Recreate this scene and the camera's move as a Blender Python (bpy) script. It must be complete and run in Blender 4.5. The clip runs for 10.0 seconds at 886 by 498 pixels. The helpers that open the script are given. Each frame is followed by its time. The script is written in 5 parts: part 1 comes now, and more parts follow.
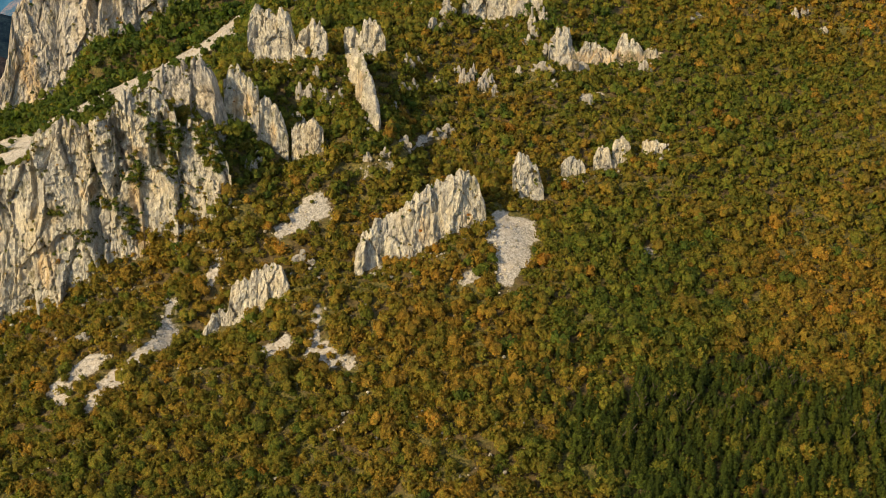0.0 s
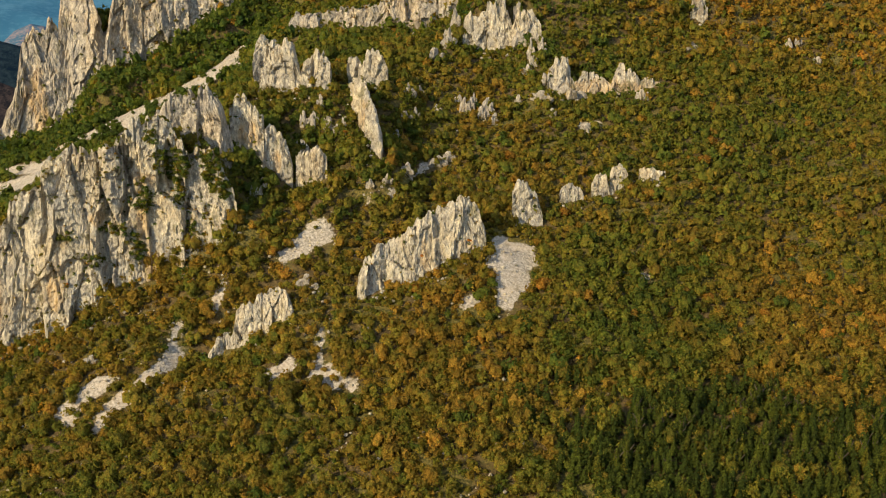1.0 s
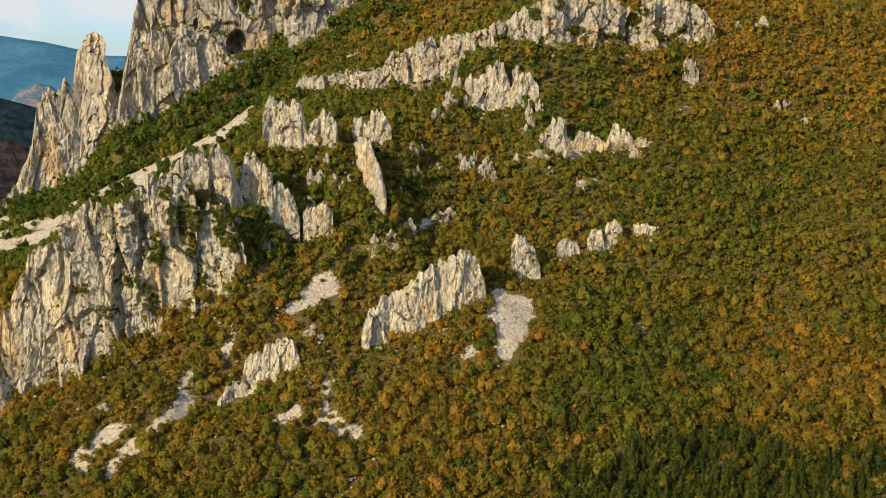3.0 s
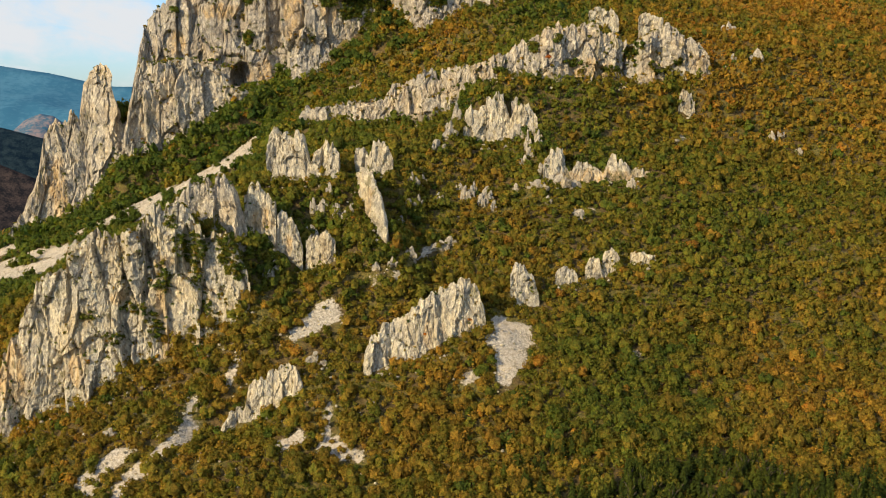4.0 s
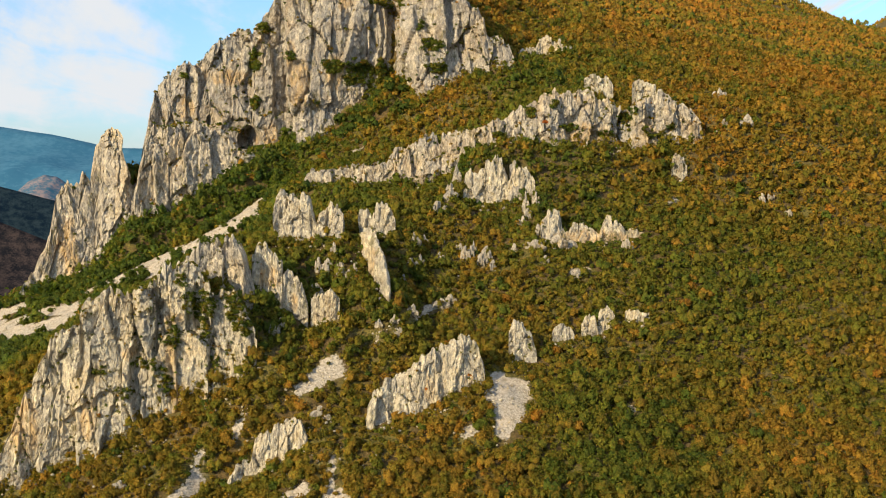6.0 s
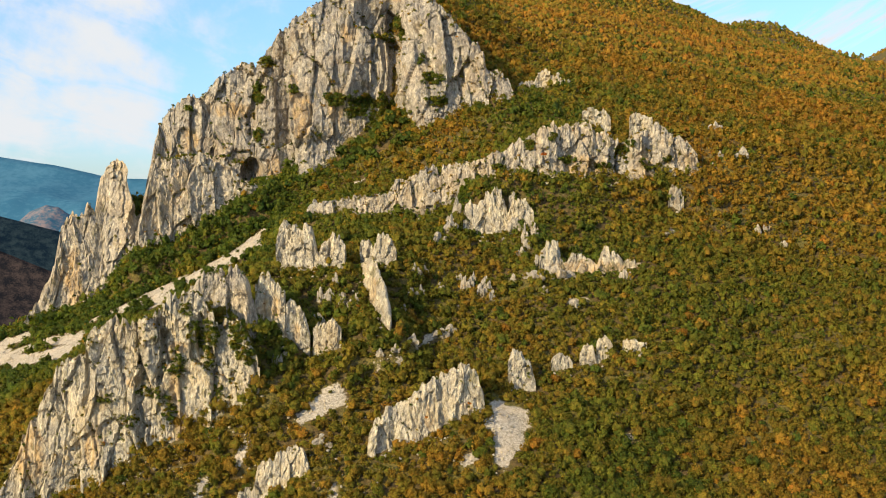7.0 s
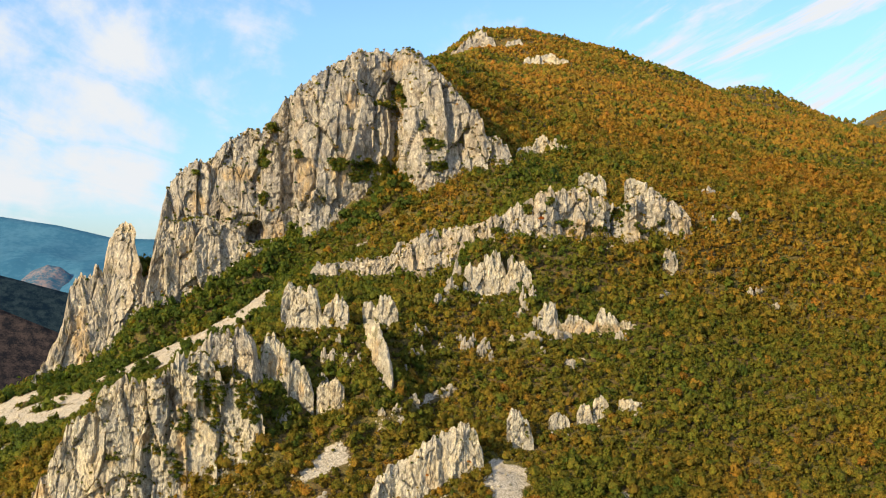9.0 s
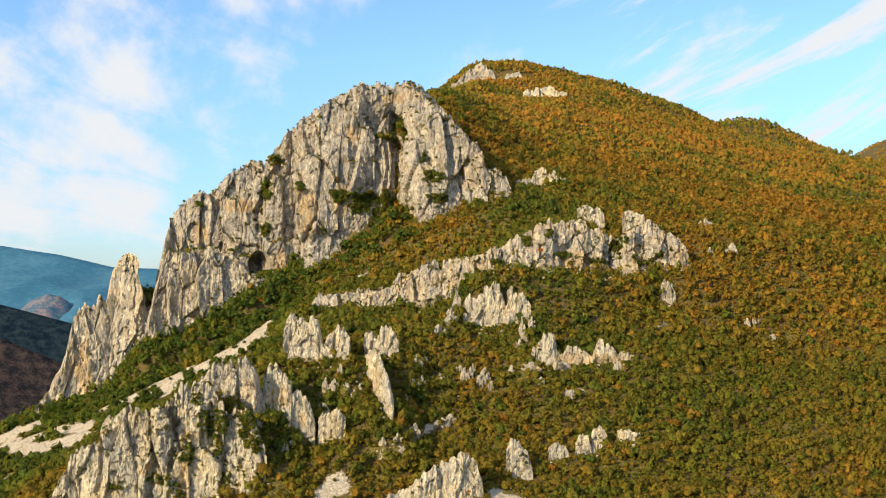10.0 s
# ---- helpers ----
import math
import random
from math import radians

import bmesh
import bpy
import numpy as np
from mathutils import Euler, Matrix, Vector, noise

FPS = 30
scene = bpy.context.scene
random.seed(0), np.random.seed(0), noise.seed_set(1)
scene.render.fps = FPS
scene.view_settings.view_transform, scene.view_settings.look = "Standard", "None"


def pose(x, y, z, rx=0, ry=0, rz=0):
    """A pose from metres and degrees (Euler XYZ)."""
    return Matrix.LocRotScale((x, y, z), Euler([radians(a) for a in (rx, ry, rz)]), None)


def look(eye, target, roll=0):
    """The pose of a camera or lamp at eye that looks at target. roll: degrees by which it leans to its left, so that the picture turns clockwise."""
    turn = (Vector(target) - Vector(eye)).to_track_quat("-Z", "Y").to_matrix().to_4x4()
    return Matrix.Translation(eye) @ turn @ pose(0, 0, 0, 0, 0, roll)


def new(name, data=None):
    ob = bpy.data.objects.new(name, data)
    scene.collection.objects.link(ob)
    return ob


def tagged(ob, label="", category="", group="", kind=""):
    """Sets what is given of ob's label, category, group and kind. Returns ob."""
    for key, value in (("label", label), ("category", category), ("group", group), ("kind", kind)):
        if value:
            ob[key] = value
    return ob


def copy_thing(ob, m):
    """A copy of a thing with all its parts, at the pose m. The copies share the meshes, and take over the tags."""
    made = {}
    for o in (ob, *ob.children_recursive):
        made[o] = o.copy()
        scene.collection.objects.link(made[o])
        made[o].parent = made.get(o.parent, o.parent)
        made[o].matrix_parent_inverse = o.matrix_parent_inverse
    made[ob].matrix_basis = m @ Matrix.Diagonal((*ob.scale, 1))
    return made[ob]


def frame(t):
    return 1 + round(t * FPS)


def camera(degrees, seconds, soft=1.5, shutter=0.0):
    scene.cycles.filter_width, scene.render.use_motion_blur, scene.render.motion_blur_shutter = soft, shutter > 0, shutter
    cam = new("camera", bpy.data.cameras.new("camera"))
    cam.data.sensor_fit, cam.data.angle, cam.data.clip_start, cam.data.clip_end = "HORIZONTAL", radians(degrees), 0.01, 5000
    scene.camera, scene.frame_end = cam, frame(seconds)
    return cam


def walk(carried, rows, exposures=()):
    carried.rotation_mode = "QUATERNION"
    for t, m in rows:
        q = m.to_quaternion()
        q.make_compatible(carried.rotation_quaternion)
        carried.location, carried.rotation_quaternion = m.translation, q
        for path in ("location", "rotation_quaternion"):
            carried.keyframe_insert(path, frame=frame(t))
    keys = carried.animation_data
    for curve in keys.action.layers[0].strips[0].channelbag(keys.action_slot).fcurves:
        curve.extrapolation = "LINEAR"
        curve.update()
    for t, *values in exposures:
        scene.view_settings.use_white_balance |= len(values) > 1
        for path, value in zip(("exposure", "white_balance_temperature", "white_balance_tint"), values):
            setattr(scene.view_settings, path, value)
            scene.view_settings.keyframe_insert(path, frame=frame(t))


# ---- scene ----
cam = camera(47.08, 10.0, soft=1.1)
walk(cam, [
    (0.0, pose(0.00, 0.00, 200.00, 75.700, 0, 0.000) @ pose(0, 0, 0, 0, 0, 0.000)),
    (0.5, pose(-0.12, -3.41, 200.42, 76.466, 0, 0.010) @ pose(0, 0, 0, 0, 0, 0.020)),
    (1.0, pose(-0.23, -6.82, 200.79, 77.248, 0, 0.019) @ pose(0, 0, 0, 0, 0, 0.039)),
    (1.5, pose(-0.33, -10.24, 201.12, 78.042, 0, 0.028) @ pose(0, 0, 0, 0, 0, 0.056)),
    (2.0, pose(-0.42, -13.66, 201.41, 78.849, 0, 0.035) @ pose(0, 0, 0, 0, 0, 0.073)),
    (2.5, pose(-0.50, -17.08, 201.66, 79.666, 0, 0.042) @ pose(0, 0, 0, 0, 0, 0.088)),
    (3.0, pose(-0.57, -20.50, 201.89, 80.493, 0, 0.048) @ pose(0, 0, 0, 0, 0, 0.103)),
    (3.5, pose(-0.63, -23.92, 202.10, 81.329, 0, 0.054) @ pose(0, 0, 0, 0, 0, 0.118)),
    (4.0, pose(-0.69, -27.33, 202.29, 82.171, 0, 0.058) @ pose(0, 0, 0, 0, 0, 0.132)),
    (4.5, pose(-0.75, -30.74, 202.47, 83.019, 0, 0.062) @ pose(0, 0, 0, 0, 0, 0.148)),
    (5.0, pose(-0.80, -34.14, 202.65, 83.871, 0, 0.065) @ pose(0, 0, 0, 0, 0, 0.164)),
    (5.5, pose(-0.86, -37.54, 202.83, 84.726, 0, 0.068) @ pose(0, 0, 0, 0, 0, 0.181)),
    (6.0, pose(-0.92, -40.93, 203.02, 85.584, 0, 0.070) @ pose(0, 0, 0, 0, 0, 0.199)),
    (6.5, pose(-0.98, -44.31, 203.22, 86.441, 0, 0.071) @ pose(0, 0, 0, 0, 0, 0.219)),
    (7.0, pose(-1.05, -47.68, 203.43, 87.298, 0, 0.072) @ pose(0, 0, 0, 0, 0, 0.241)),
    (7.5, pose(-1.12, -51.04, 203.68, 88.152, 0, 0.072) @ pose(0, 0, 0, 0, 0, 0.265)),
    (8.0, pose(-1.21, -54.39, 203.95, 89.004, 0, 0.072) @ pose(0, 0, 0, 0, 0, 0.291)),
    (8.5, pose(-1.30, -57.72, 204.25, 89.850, 0, 0.071) @ pose(0, 0, 0, 0, 0, 0.321)),
    (9.0, pose(-1.41, -61.04, 204.60, 90.690, 0, 0.069) @ pose(0, 0, 0, 0, 0, 0.353)),
    (9.5, pose(-1.53, -64.34, 204.99, 91.524, 0, 0.067) @ pose(0, 0, 0, 0, 0, 0.390)),
    (10.0, pose(-1.67, -67.62, 205.44, 92.348, 0, 0.065) @ pose(0, 0, 0, 0, 0, 0.429)),
], exposures=[(0.0, 0.53), (4.5, 0.63), (10.0, 0.75)])

# ---- light ----
SUN_FROM = Vector((-0.70, -0.66, 0.48)).normalized()
sun = new("sun", bpy.data.lights.new("sun", "SUN"))
sun.data.energy, sun.data.angle, sun.data.color = 4.25, radians(1.0), (1.0, 0.81, 0.52)
sun.matrix_world = look(SUN_FROM * 100, (0, 0, 0))

world = bpy.data.worlds.new("sky")
scene.world = world
world.use_nodes = True
wn, wl = world.node_tree.nodes, world.node_tree.links
wn.clear()


def wnode(kind, **values):
    n = wn.new(kind)
    for k, v in values.items():
        n.inputs[k].default_value = v
    return n


def wmath(op, a, b=None):
    n = wn.new("ShaderNodeMath")
    n.operation = op
    for i, v in enumerate((a, b)):
        if v is None:
            continue
        if isinstance(v, (int, float)):
            n.inputs[i].default_value = v
        else:
            wl.new(v, n.inputs[i])
    return n.outputs[0]


sky = wn.new("ShaderNodeTexSky")
sky.sky_type, sky.sun_disc = "NISHITA", False
sky.sun_elevation = math.asin(SUN_FROM.z)
sky.sun_rotation = math.atan2(SUN_FROM.x, SUN_FROM.y) % (2 * math.pi)
sky.air_density, sky.dust_density, sky.ozone_density = 1.0, 0.4, 2.0
coord = wn.new("ShaderNodeTexCoord")
sep = wn.new("ShaderNodeSeparateXYZ")
wl.new(coord.outputs["Generated"], sep.inputs[0])
# thin high cloud on a flat layer overhead
height = wmath("MAXIMUM", wmath("ADD", sep.outputs[2], 0.10), 0.03)
flat = wn.new("ShaderNodeCombineXYZ")
wl.new(wmath("DIVIDE", sep.outputs[0], height), flat.inputs[0])
wl.new(wmath("DIVIDE", sep.outputs[1], height), flat.inputs[1])
turn = wn.new("ShaderNodeMapping")
turn.inputs["Rotation"].default_value = (0, 0, radians(-28))
turn.inputs["Scale"].default_value = (1.5, 0.55, 1)
wl.new(flat.outputs[0], turn.inputs[0])
wisps = wnode("ShaderNodeTexNoise", Scale=1.4, Detail=8.0, Roughness=0.6, Distortion=0.8)
wl.new(turn.outputs[0], wisps.inputs["Vector"])
puffs = wnode("ShaderNodeTexNoise", Scale=10.0, Detail=8.0, Roughness=0.58)
wl.new(coord.outputs["Generated"], puffs.inputs["Vector"])
west = wmath("ADD", wmath("MULTIPLY", sep.outputs[0], -0.28), 0.03)
cover = wmath("ADD", wmath("ADD", wmath("MULTIPLY", wisps.outputs[0], 0.42), wmath("MULTIPLY", puffs.outputs[0], 0.72)), west)
# long cirrus streaks to the east, slanting up and away
across = wmath("DIVIDE", sep.outputs[0], wmath("MAXIMUM", sep.outputs[1], 0.05))
upward = wmath("DIVIDE", sep.outputs[2], wmath("MAXIMUM", sep.outputs[1], 0.05))
slant = wn.new("ShaderNodeCombineXYZ")
wl.new(wmath("ADD", wmath("MULTIPLY", across, 1.9), wmath("MULTIPLY", upward, 1.0)), slant.inputs[0])
wl.new(wmath("SUBTRACT", wmath("MULTIPLY", upward, 12.0), wmath("MULTIPLY", across, 6.2)), slant.inputs[1])
streaks = wnode("ShaderNodeTexNoise", Scale=1.0, Detail=7.0, Roughness=0.62, Distortion=0.5)
wl.new(slant.outputs[0], streaks.inputs["Vector"])
east = wn.new("ShaderNodeMapRange")
east.inputs["From Min"].default_value, east.inputs["From Max"].default_value = 0.05, 0.22
wl.new(across, east.inputs[0])
cirrus = wmath("MULTIPLY", wmath("MULTIPLY", wmath("SUBTRACT", streaks.outputs[0], 0.39), 2.0), east.outputs[0])
cover = wmath("MAXIMUM", cover, wmath("ADD", cirrus, 0.5))
ramp = wn.new("ShaderNodeMapRange")
ramp.interpolation_type = "SMOOTHSTEP"
ramp.inputs["From Min"].default_value, ramp.inputs["From Max"].default_value = 0.60, 0.82
wl.new(cover, ramp.inputs[0])
mix = wn.new("ShaderNodeMix")
mix.data_type = "RGBA"
wl.new(ramp.outputs[0], mix.inputs[0])
tint = wn.new("ShaderNodeMix")
tint.data_type, tint.blend_type = "RGBA", "MULTIPLY"
tint.inputs[0].default_value = 1.0
wl.new(sky.outputs[0], tint.inputs[6])
tint.inputs[7].default_value = (0.86, 0.97, 1.10, 1)
# thin haze pales the lowest sky
low = wn.new("ShaderNodeMapRange")
low.inputs["From Max"].default_value = 0.22
wl.new(sep.outputs[2], low.inputs[0])
hue = wn.new("ShaderNodeMix")
hue.data_type = "RGBA"
wl.new(low.outputs[0], hue.inputs[0])
hue.inputs[6].default_value, hue.inputs[7].default_value = (0.50, 0.55, 0.66, 1), (0.79, 0.86, 0.88, 1)
dim = wn.new("ShaderNodeMix")
dim.data_type, dim.blend_type = "RGBA", "MULTIPLY"
dim.inputs[0].default_value = 1.0
wl.new(tint.outputs[2], dim.inputs[6])
wl.new(hue.outputs[2], dim.inputs[7])
wl.new(dim.outputs[2], mix.inputs[6])
mix.inputs[7].default_value = (3.5, 3.62, 3.75, 1)
back = wnode("ShaderNodeBackground", Strength=0.145)
wl.new(mix.outputs[2], back.inputs[0])
wl.new(back.outputs[0], wn.new("ShaderNodeOutputWorld").inputs[0])

# ---- materials ----
class Mat:
    """A node material built up step by step."""

    def __init__(self, name, roughness=0.9):
        self.m = bpy.data.materials.new(name)
        self.m.use_nodes = True
        self.n, self.l = self.m.node_tree.nodes, self.m.node_tree.links
        self.b = self.n["Principled BSDF"]
        self.b.inputs["Roughness"].default_value = roughness
        self.b.inputs["Specular IOR Level"].default_value = 0.15
        self.place = self.n.new("ShaderNodeTexCoord").outputs["Object"]

    def put(self, socket, v):
        if isinstance(v, (int, float)):
            socket.default_value = v
        elif isinstance(v, tuple):
            socket.default_value = (*v, 1) if len(v) == 3 else v
        else:
            self.l.new(v, socket)

    def noise(self, scale, detail=4.0, rough=0.55, stretch=(1, 1, 1), distortion=0.0, kind="FBM"):
        mp = self.n.new("ShaderNodeMapping")
        mp.inputs["Scale"].default_value = stretch
        self.l.new(self.place, mp.inputs[0])
        t = self.n.new("ShaderNodeTexNoise")
        t.noise_type = kind
        t.inputs["Scale"].default_value, t.inputs["Detail"].default_value = scale, detail
        t.inputs["Roughness"].default_value, t.inputs["Distortion"].default_value = rough, distortion
        self.l.new(mp.outputs[0], t.inputs["Vector"])
        return t.outputs[0]

    def facets(self, scale, stretch=(1, 1, 1), bend=0.6):
        """Broken stone: cells tilted at random. Gives the relief, a shade per cell and the cracks between them."""
        mp = self.n.new("ShaderNodeMapping")
        mp.inputs["Scale"].default_value = stretch
        self.l.new(self.place, mp.inputs[0])
        wave = self.n.new("ShaderNodeTexNoise")
        wave.inputs["Scale"].default_value, wave.inputs["Detail"].default_value = scale * 1.7, 3.0
        self.l.new(mp.outputs[0], wave.inputs["Vector"])

        def vec(op, a, b):
            r = self.n.new("ShaderNodeVectorMath")
            r.operation = op
            for i, v in enumerate((a, b)):
                if isinstance(v, tuple):
                    r.inputs[i].default_value = v
                else:
                    self.l.new(v, r.inputs[i])
            return r

        shift = vec("MULTIPLY", vec("SUBTRACT", wave.outputs[1], (0.5, 0.5, 0.5)).outputs[0], (bend / scale,) * 3).outputs[0]
        p = vec("ADD", mp.outputs[0], shift).outputs[0]
        cell = self.n.new("ShaderNodeTexVoronoi")
        edge = self.n.new("ShaderNodeTexVoronoi")
        edge.feature = "DISTANCE_TO_EDGE"
        for t in (cell, edge):
            t.inputs["Scale"].default_value = scale
            self.l.new(p, t.inputs["Vector"])
        tilt = vec("SUBTRACT", cell.outputs["Color"], (0.5, 0.5, 0.5)).outputs[0]
        rise = vec("DOT_PRODUCT", tilt, vec("SUBTRACT", p, cell.outputs["Position"]).outputs[0]).outputs["Value"]
        shade = self.n.new("ShaderNodeSeparateColor")
        self.l.new(cell.outputs["Color"], shade.inputs[0])
        return rise, shade.outputs[0], edge.outputs["Distance"]

    def step(self, v, a, b, lo=0.0, hi=1.0):
        r = self.n.new("ShaderNodeMapRange")
        r.interpolation_type = "SMOOTHSTEP"
        for i, x in enumerate((v, a, b, lo, hi)):
            self.put(r.inputs[i], x)
        return r.outputs[0]

    def math(self, op, a, b=0.0):
        r = self.n.new("ShaderNodeMath")
        r.operation = op
        self.put(r.inputs[0], a), self.put(r.inputs[1], b)
        return r.outputs[0]

    def mix(self, f, a, b, blend="MIX"):
        r = self.n.new("ShaderNodeMix")
        r.data_type, r.blend_type = "RGBA", blend
        self.put(r.inputs[0], f), self.put(r.inputs[6], a), self.put(r.inputs[7], b)
        return r.outputs[2]

    def attr(self, name):
        r = self.n.new("ShaderNodeAttribute")
        r.attribute_name = name
        return r.outputs["Fac"]

    def ramp(self, v, stops):
        r = self.n.new("ShaderNodeValToRGB")
        e = r.color_ramp.elements
        while len(e) < len(stops):
            e.new(0.5)
        for x, (p, c) in zip(e, stops):
            x.position, x.color = p, (*c, 1)
        self.put(r.inputs[0], v)
        return r.outputs[0]

    def bump(self, v, strength, distance):
        r = self.n.new("ShaderNodeBump")
        r.inputs["Strength"].default_value, r.inputs["Distance"].default_value = strength, distance
        self.l.new(v, r.inputs["Height"])
        self.l.new(r.outputs[0], self.b.inputs["Normal"])

    def done(self, colour):
        self.put(self.b.inputs["Base Color"], colour)
        return self.m


def rock_material(name, light, dark, warm, warmth, g=1.0):
    m = Mat(name, 0.92)
    big = m.noise(0.05, 4.0, 0.6)
    grain = m.noise(0.55 * g, 6.0, 0.68, (1, 1, 0.5))
    patch = m.noise(0.11, 5.0, 0.65, (1, 1, 0.5))
    streak = m.noise(0.50, 5.0, 0.62, (1, 1, 0.14), 0.4)
    thin = m.noise(1.5, 4.0, 0.6, (1, 1, 0.16), 0.3)
    c = m.mix(m.step(grain, 0.36, 0.64), dark, light)
    c = m.mix(m.math("MULTIPLY", m.step(patch, 0.48, 0.60), 0.48), c, tuple(x * 0.86 for x in dark))
    c = m.mix(m.math("MULTIPLY", m.step(streak, 0.54, 0.63), 0.46), c, tuple(x * 0.60 for x in dark))
    c = m.mix(m.math("MULTIPLY", m.step(thin, 0.55, 0.63), 0.42), c, tuple(x * 0.50 for x in dark))
    weathered = m.noise(0.06, 6.0, 0.7, (1, 1, 0.6))
    c = m.mix(m.math("MULTIPLY", m.step(weathered, 0.47, 0.60), 0.60), c, tuple(0.5 * x + 0.5 * y for x, y in zip(dark, (0.30, 0.30, 0.285))))
    c = m.mix(m.math("MULTIPLY", m.step(big, 0.45, 0.66), warmth), c, warm)
    pale = m.noise(1.5 * g, 6.0, 0.8, (1, 1, 0.35))
    c = m.mix(m.math("MULTIPLY", m.step(pale, 0.53, 0.60), 0.65), c, tuple(min(0.8, x * 1.28) for x in light))
    pits = m.noise(1.5 * g, 8.0, 0.82, (1, 1, 0.45))
    c = m.mix(m.math("MULTIPLY", m.step(pits, 0.53, 0.59), 0.42), c, tuple(x * 0.40 for x in dark))
    speck = m.noise(2.9 * g, 5.0, 0.85, (1, 1, 0.7))
    c = m.mix(m.math("MULTIPLY", m.step(speck, 0.53, 0.58), 0.42), c, tuple(x * 0.42 for x in dark))
    c = m.mix(m.math("MULTIPLY", m.attr("ochre"), m.step(streak, 0.62, 0.38, 0.25, 0.8)), c, (0.52, 0.35, 0.16))
    lichen = m.noise(0.21, 6.0, 0.68, (1, 1, 0.6))
    c = m.mix(m.math("MULTIPLY", m.step(lichen, 0.57, 0.64), 0.6), c, (0.15, 0.135, 0.050))
    brown = m.noise(0.07, 7.0, 0.74, (1, 1, 0.7))
    c = m.mix(m.math("MULTIPLY", m.step(brown, 0.56, 0.63), 0.5), c, (0.19, 0.135, 0.070))
    rise, shade, gap = m.facets(0.34 * g, (1, 1, 0.45))
    rise2, shade2, gap2 = m.facets(1.0 * g, (1, 1, 0.5))
    c = m.mix(1.0, c, m.mix(shade, (0.86, 0.86, 0.88), (1.12, 1.11, 1.08)), "MULTIPLY")
    c = m.mix(1.0, c, m.mix(shade2, (0.80, 0.80, 0.82), (1.18, 1.17, 1.13)), "MULTIPLY")
    open_joint = m.step(m.noise(0.3, 3.0), 0.50, 0.62)
    c = m.mix(m.math("MULTIPLY", m.step(gap2, 0.05, 0.0), m.math("MULTIPLY", open_joint, 0.45)), c, tuple(x * 0.35 for x in dark))
    flute = m.noise(0.9 * g, 6.0, 0.6, (1, 1, 0.12), kind="RIDGED_MULTIFRACTAL")
    broken = m.math("ADD", m.math("MULTIPLY", rise, 0.28), m.math("MULTIPLY", rise2, 0.45))
    fine = m.math("ADD", m.math("MULTIPLY", m.noise(1.9 * g, 6.0, 0.80, (1, 1, 0.6)), 1.5), m.math("MULTIPLY", flute, 0.45))
    m.bump(m.math("ADD", broken, m.math("MULTIPLY", m.math("ADD", grain, fine), 0.75)), 0.8, 1.0 / g)
    return m.done(c)


LIMESTONE = rock_material("limestone", (0.66, 0.585, 0.44), (0.45, 0.405, 0.315), (0.60, 0.475, 0.28), 0.70)
GREY_LIMESTONE = rock_material("grey_limestone", (0.56, 0.50, 0.40), (0.37, 0.335, 0.28), (0.43, 0.325, 0.20), 0.55, 0.62)

WEATHERED = rock_material("weathered_limestone", (0.62, 0.545, 0.42), (0.40, 0.36, 0.29), (0.55, 0.42, 0.25), 0.65, 0.75)


def ground_material():
    m = Mat("hillside_soil", 0.97)
    soil = m.mix(m.step(m.noise(0.9, 7.0, 0.75), 0.38, 0.62), (0.045, 0.034, 0.014), (0.15, 0.100, 0.038))
    grass = m.mix(m.step(m.noise(1.3, 6.0, 0.72), 0.40, 0.60), (0.050, 0.052, 0.013), (0.18, 0.140, 0.038))
    c = m.mix(m.step(m.noise(0.08, 5.0, 0.65), 0.42, 0.58), soil, grass)
    stony = m.noise(1.1, 6.0, 0.8)
    c = m.mix(m.math("MULTIPLY", m.step(stony, 0.60, 0.66), 0.55), c, (0.40, 0.36, 0.28))
    gravel = m.mix(m.step(m.noise(1.3, 7.0, 0.85), 0.40, 0.60), (0.22, 0.193, 0.15), (0.56, 0.497, 0.40))
    gravel = m.mix(m.math("MULTIPLY", m.step(m.noise(0.12, 3.0), 0.45, 0.62), 0.4), gravel, (0.58, 0.47, 0.34))
    gravel = m.mix(m.math("MULTIPLY", m.step(m.noise(0.3, 6.0, 0.7), 0.56, 0.64), 0.45), gravel, (0.18, 0.145, 0.08))
    edge = m.math("ADD", m.attr("scree"), m.math("MULTIPLY", m.math("SUBTRACT", m.noise(0.45, 6.0, 0.75), 0.5), 1.3))
    c = m.mix(m.step(edge, 0.42, 0.58), c, gravel)
    m.bump(m.math("ADD", stony, m.noise(2.2, 6.0, 0.8)), 0.6, 0.5)
    return m.done(c)


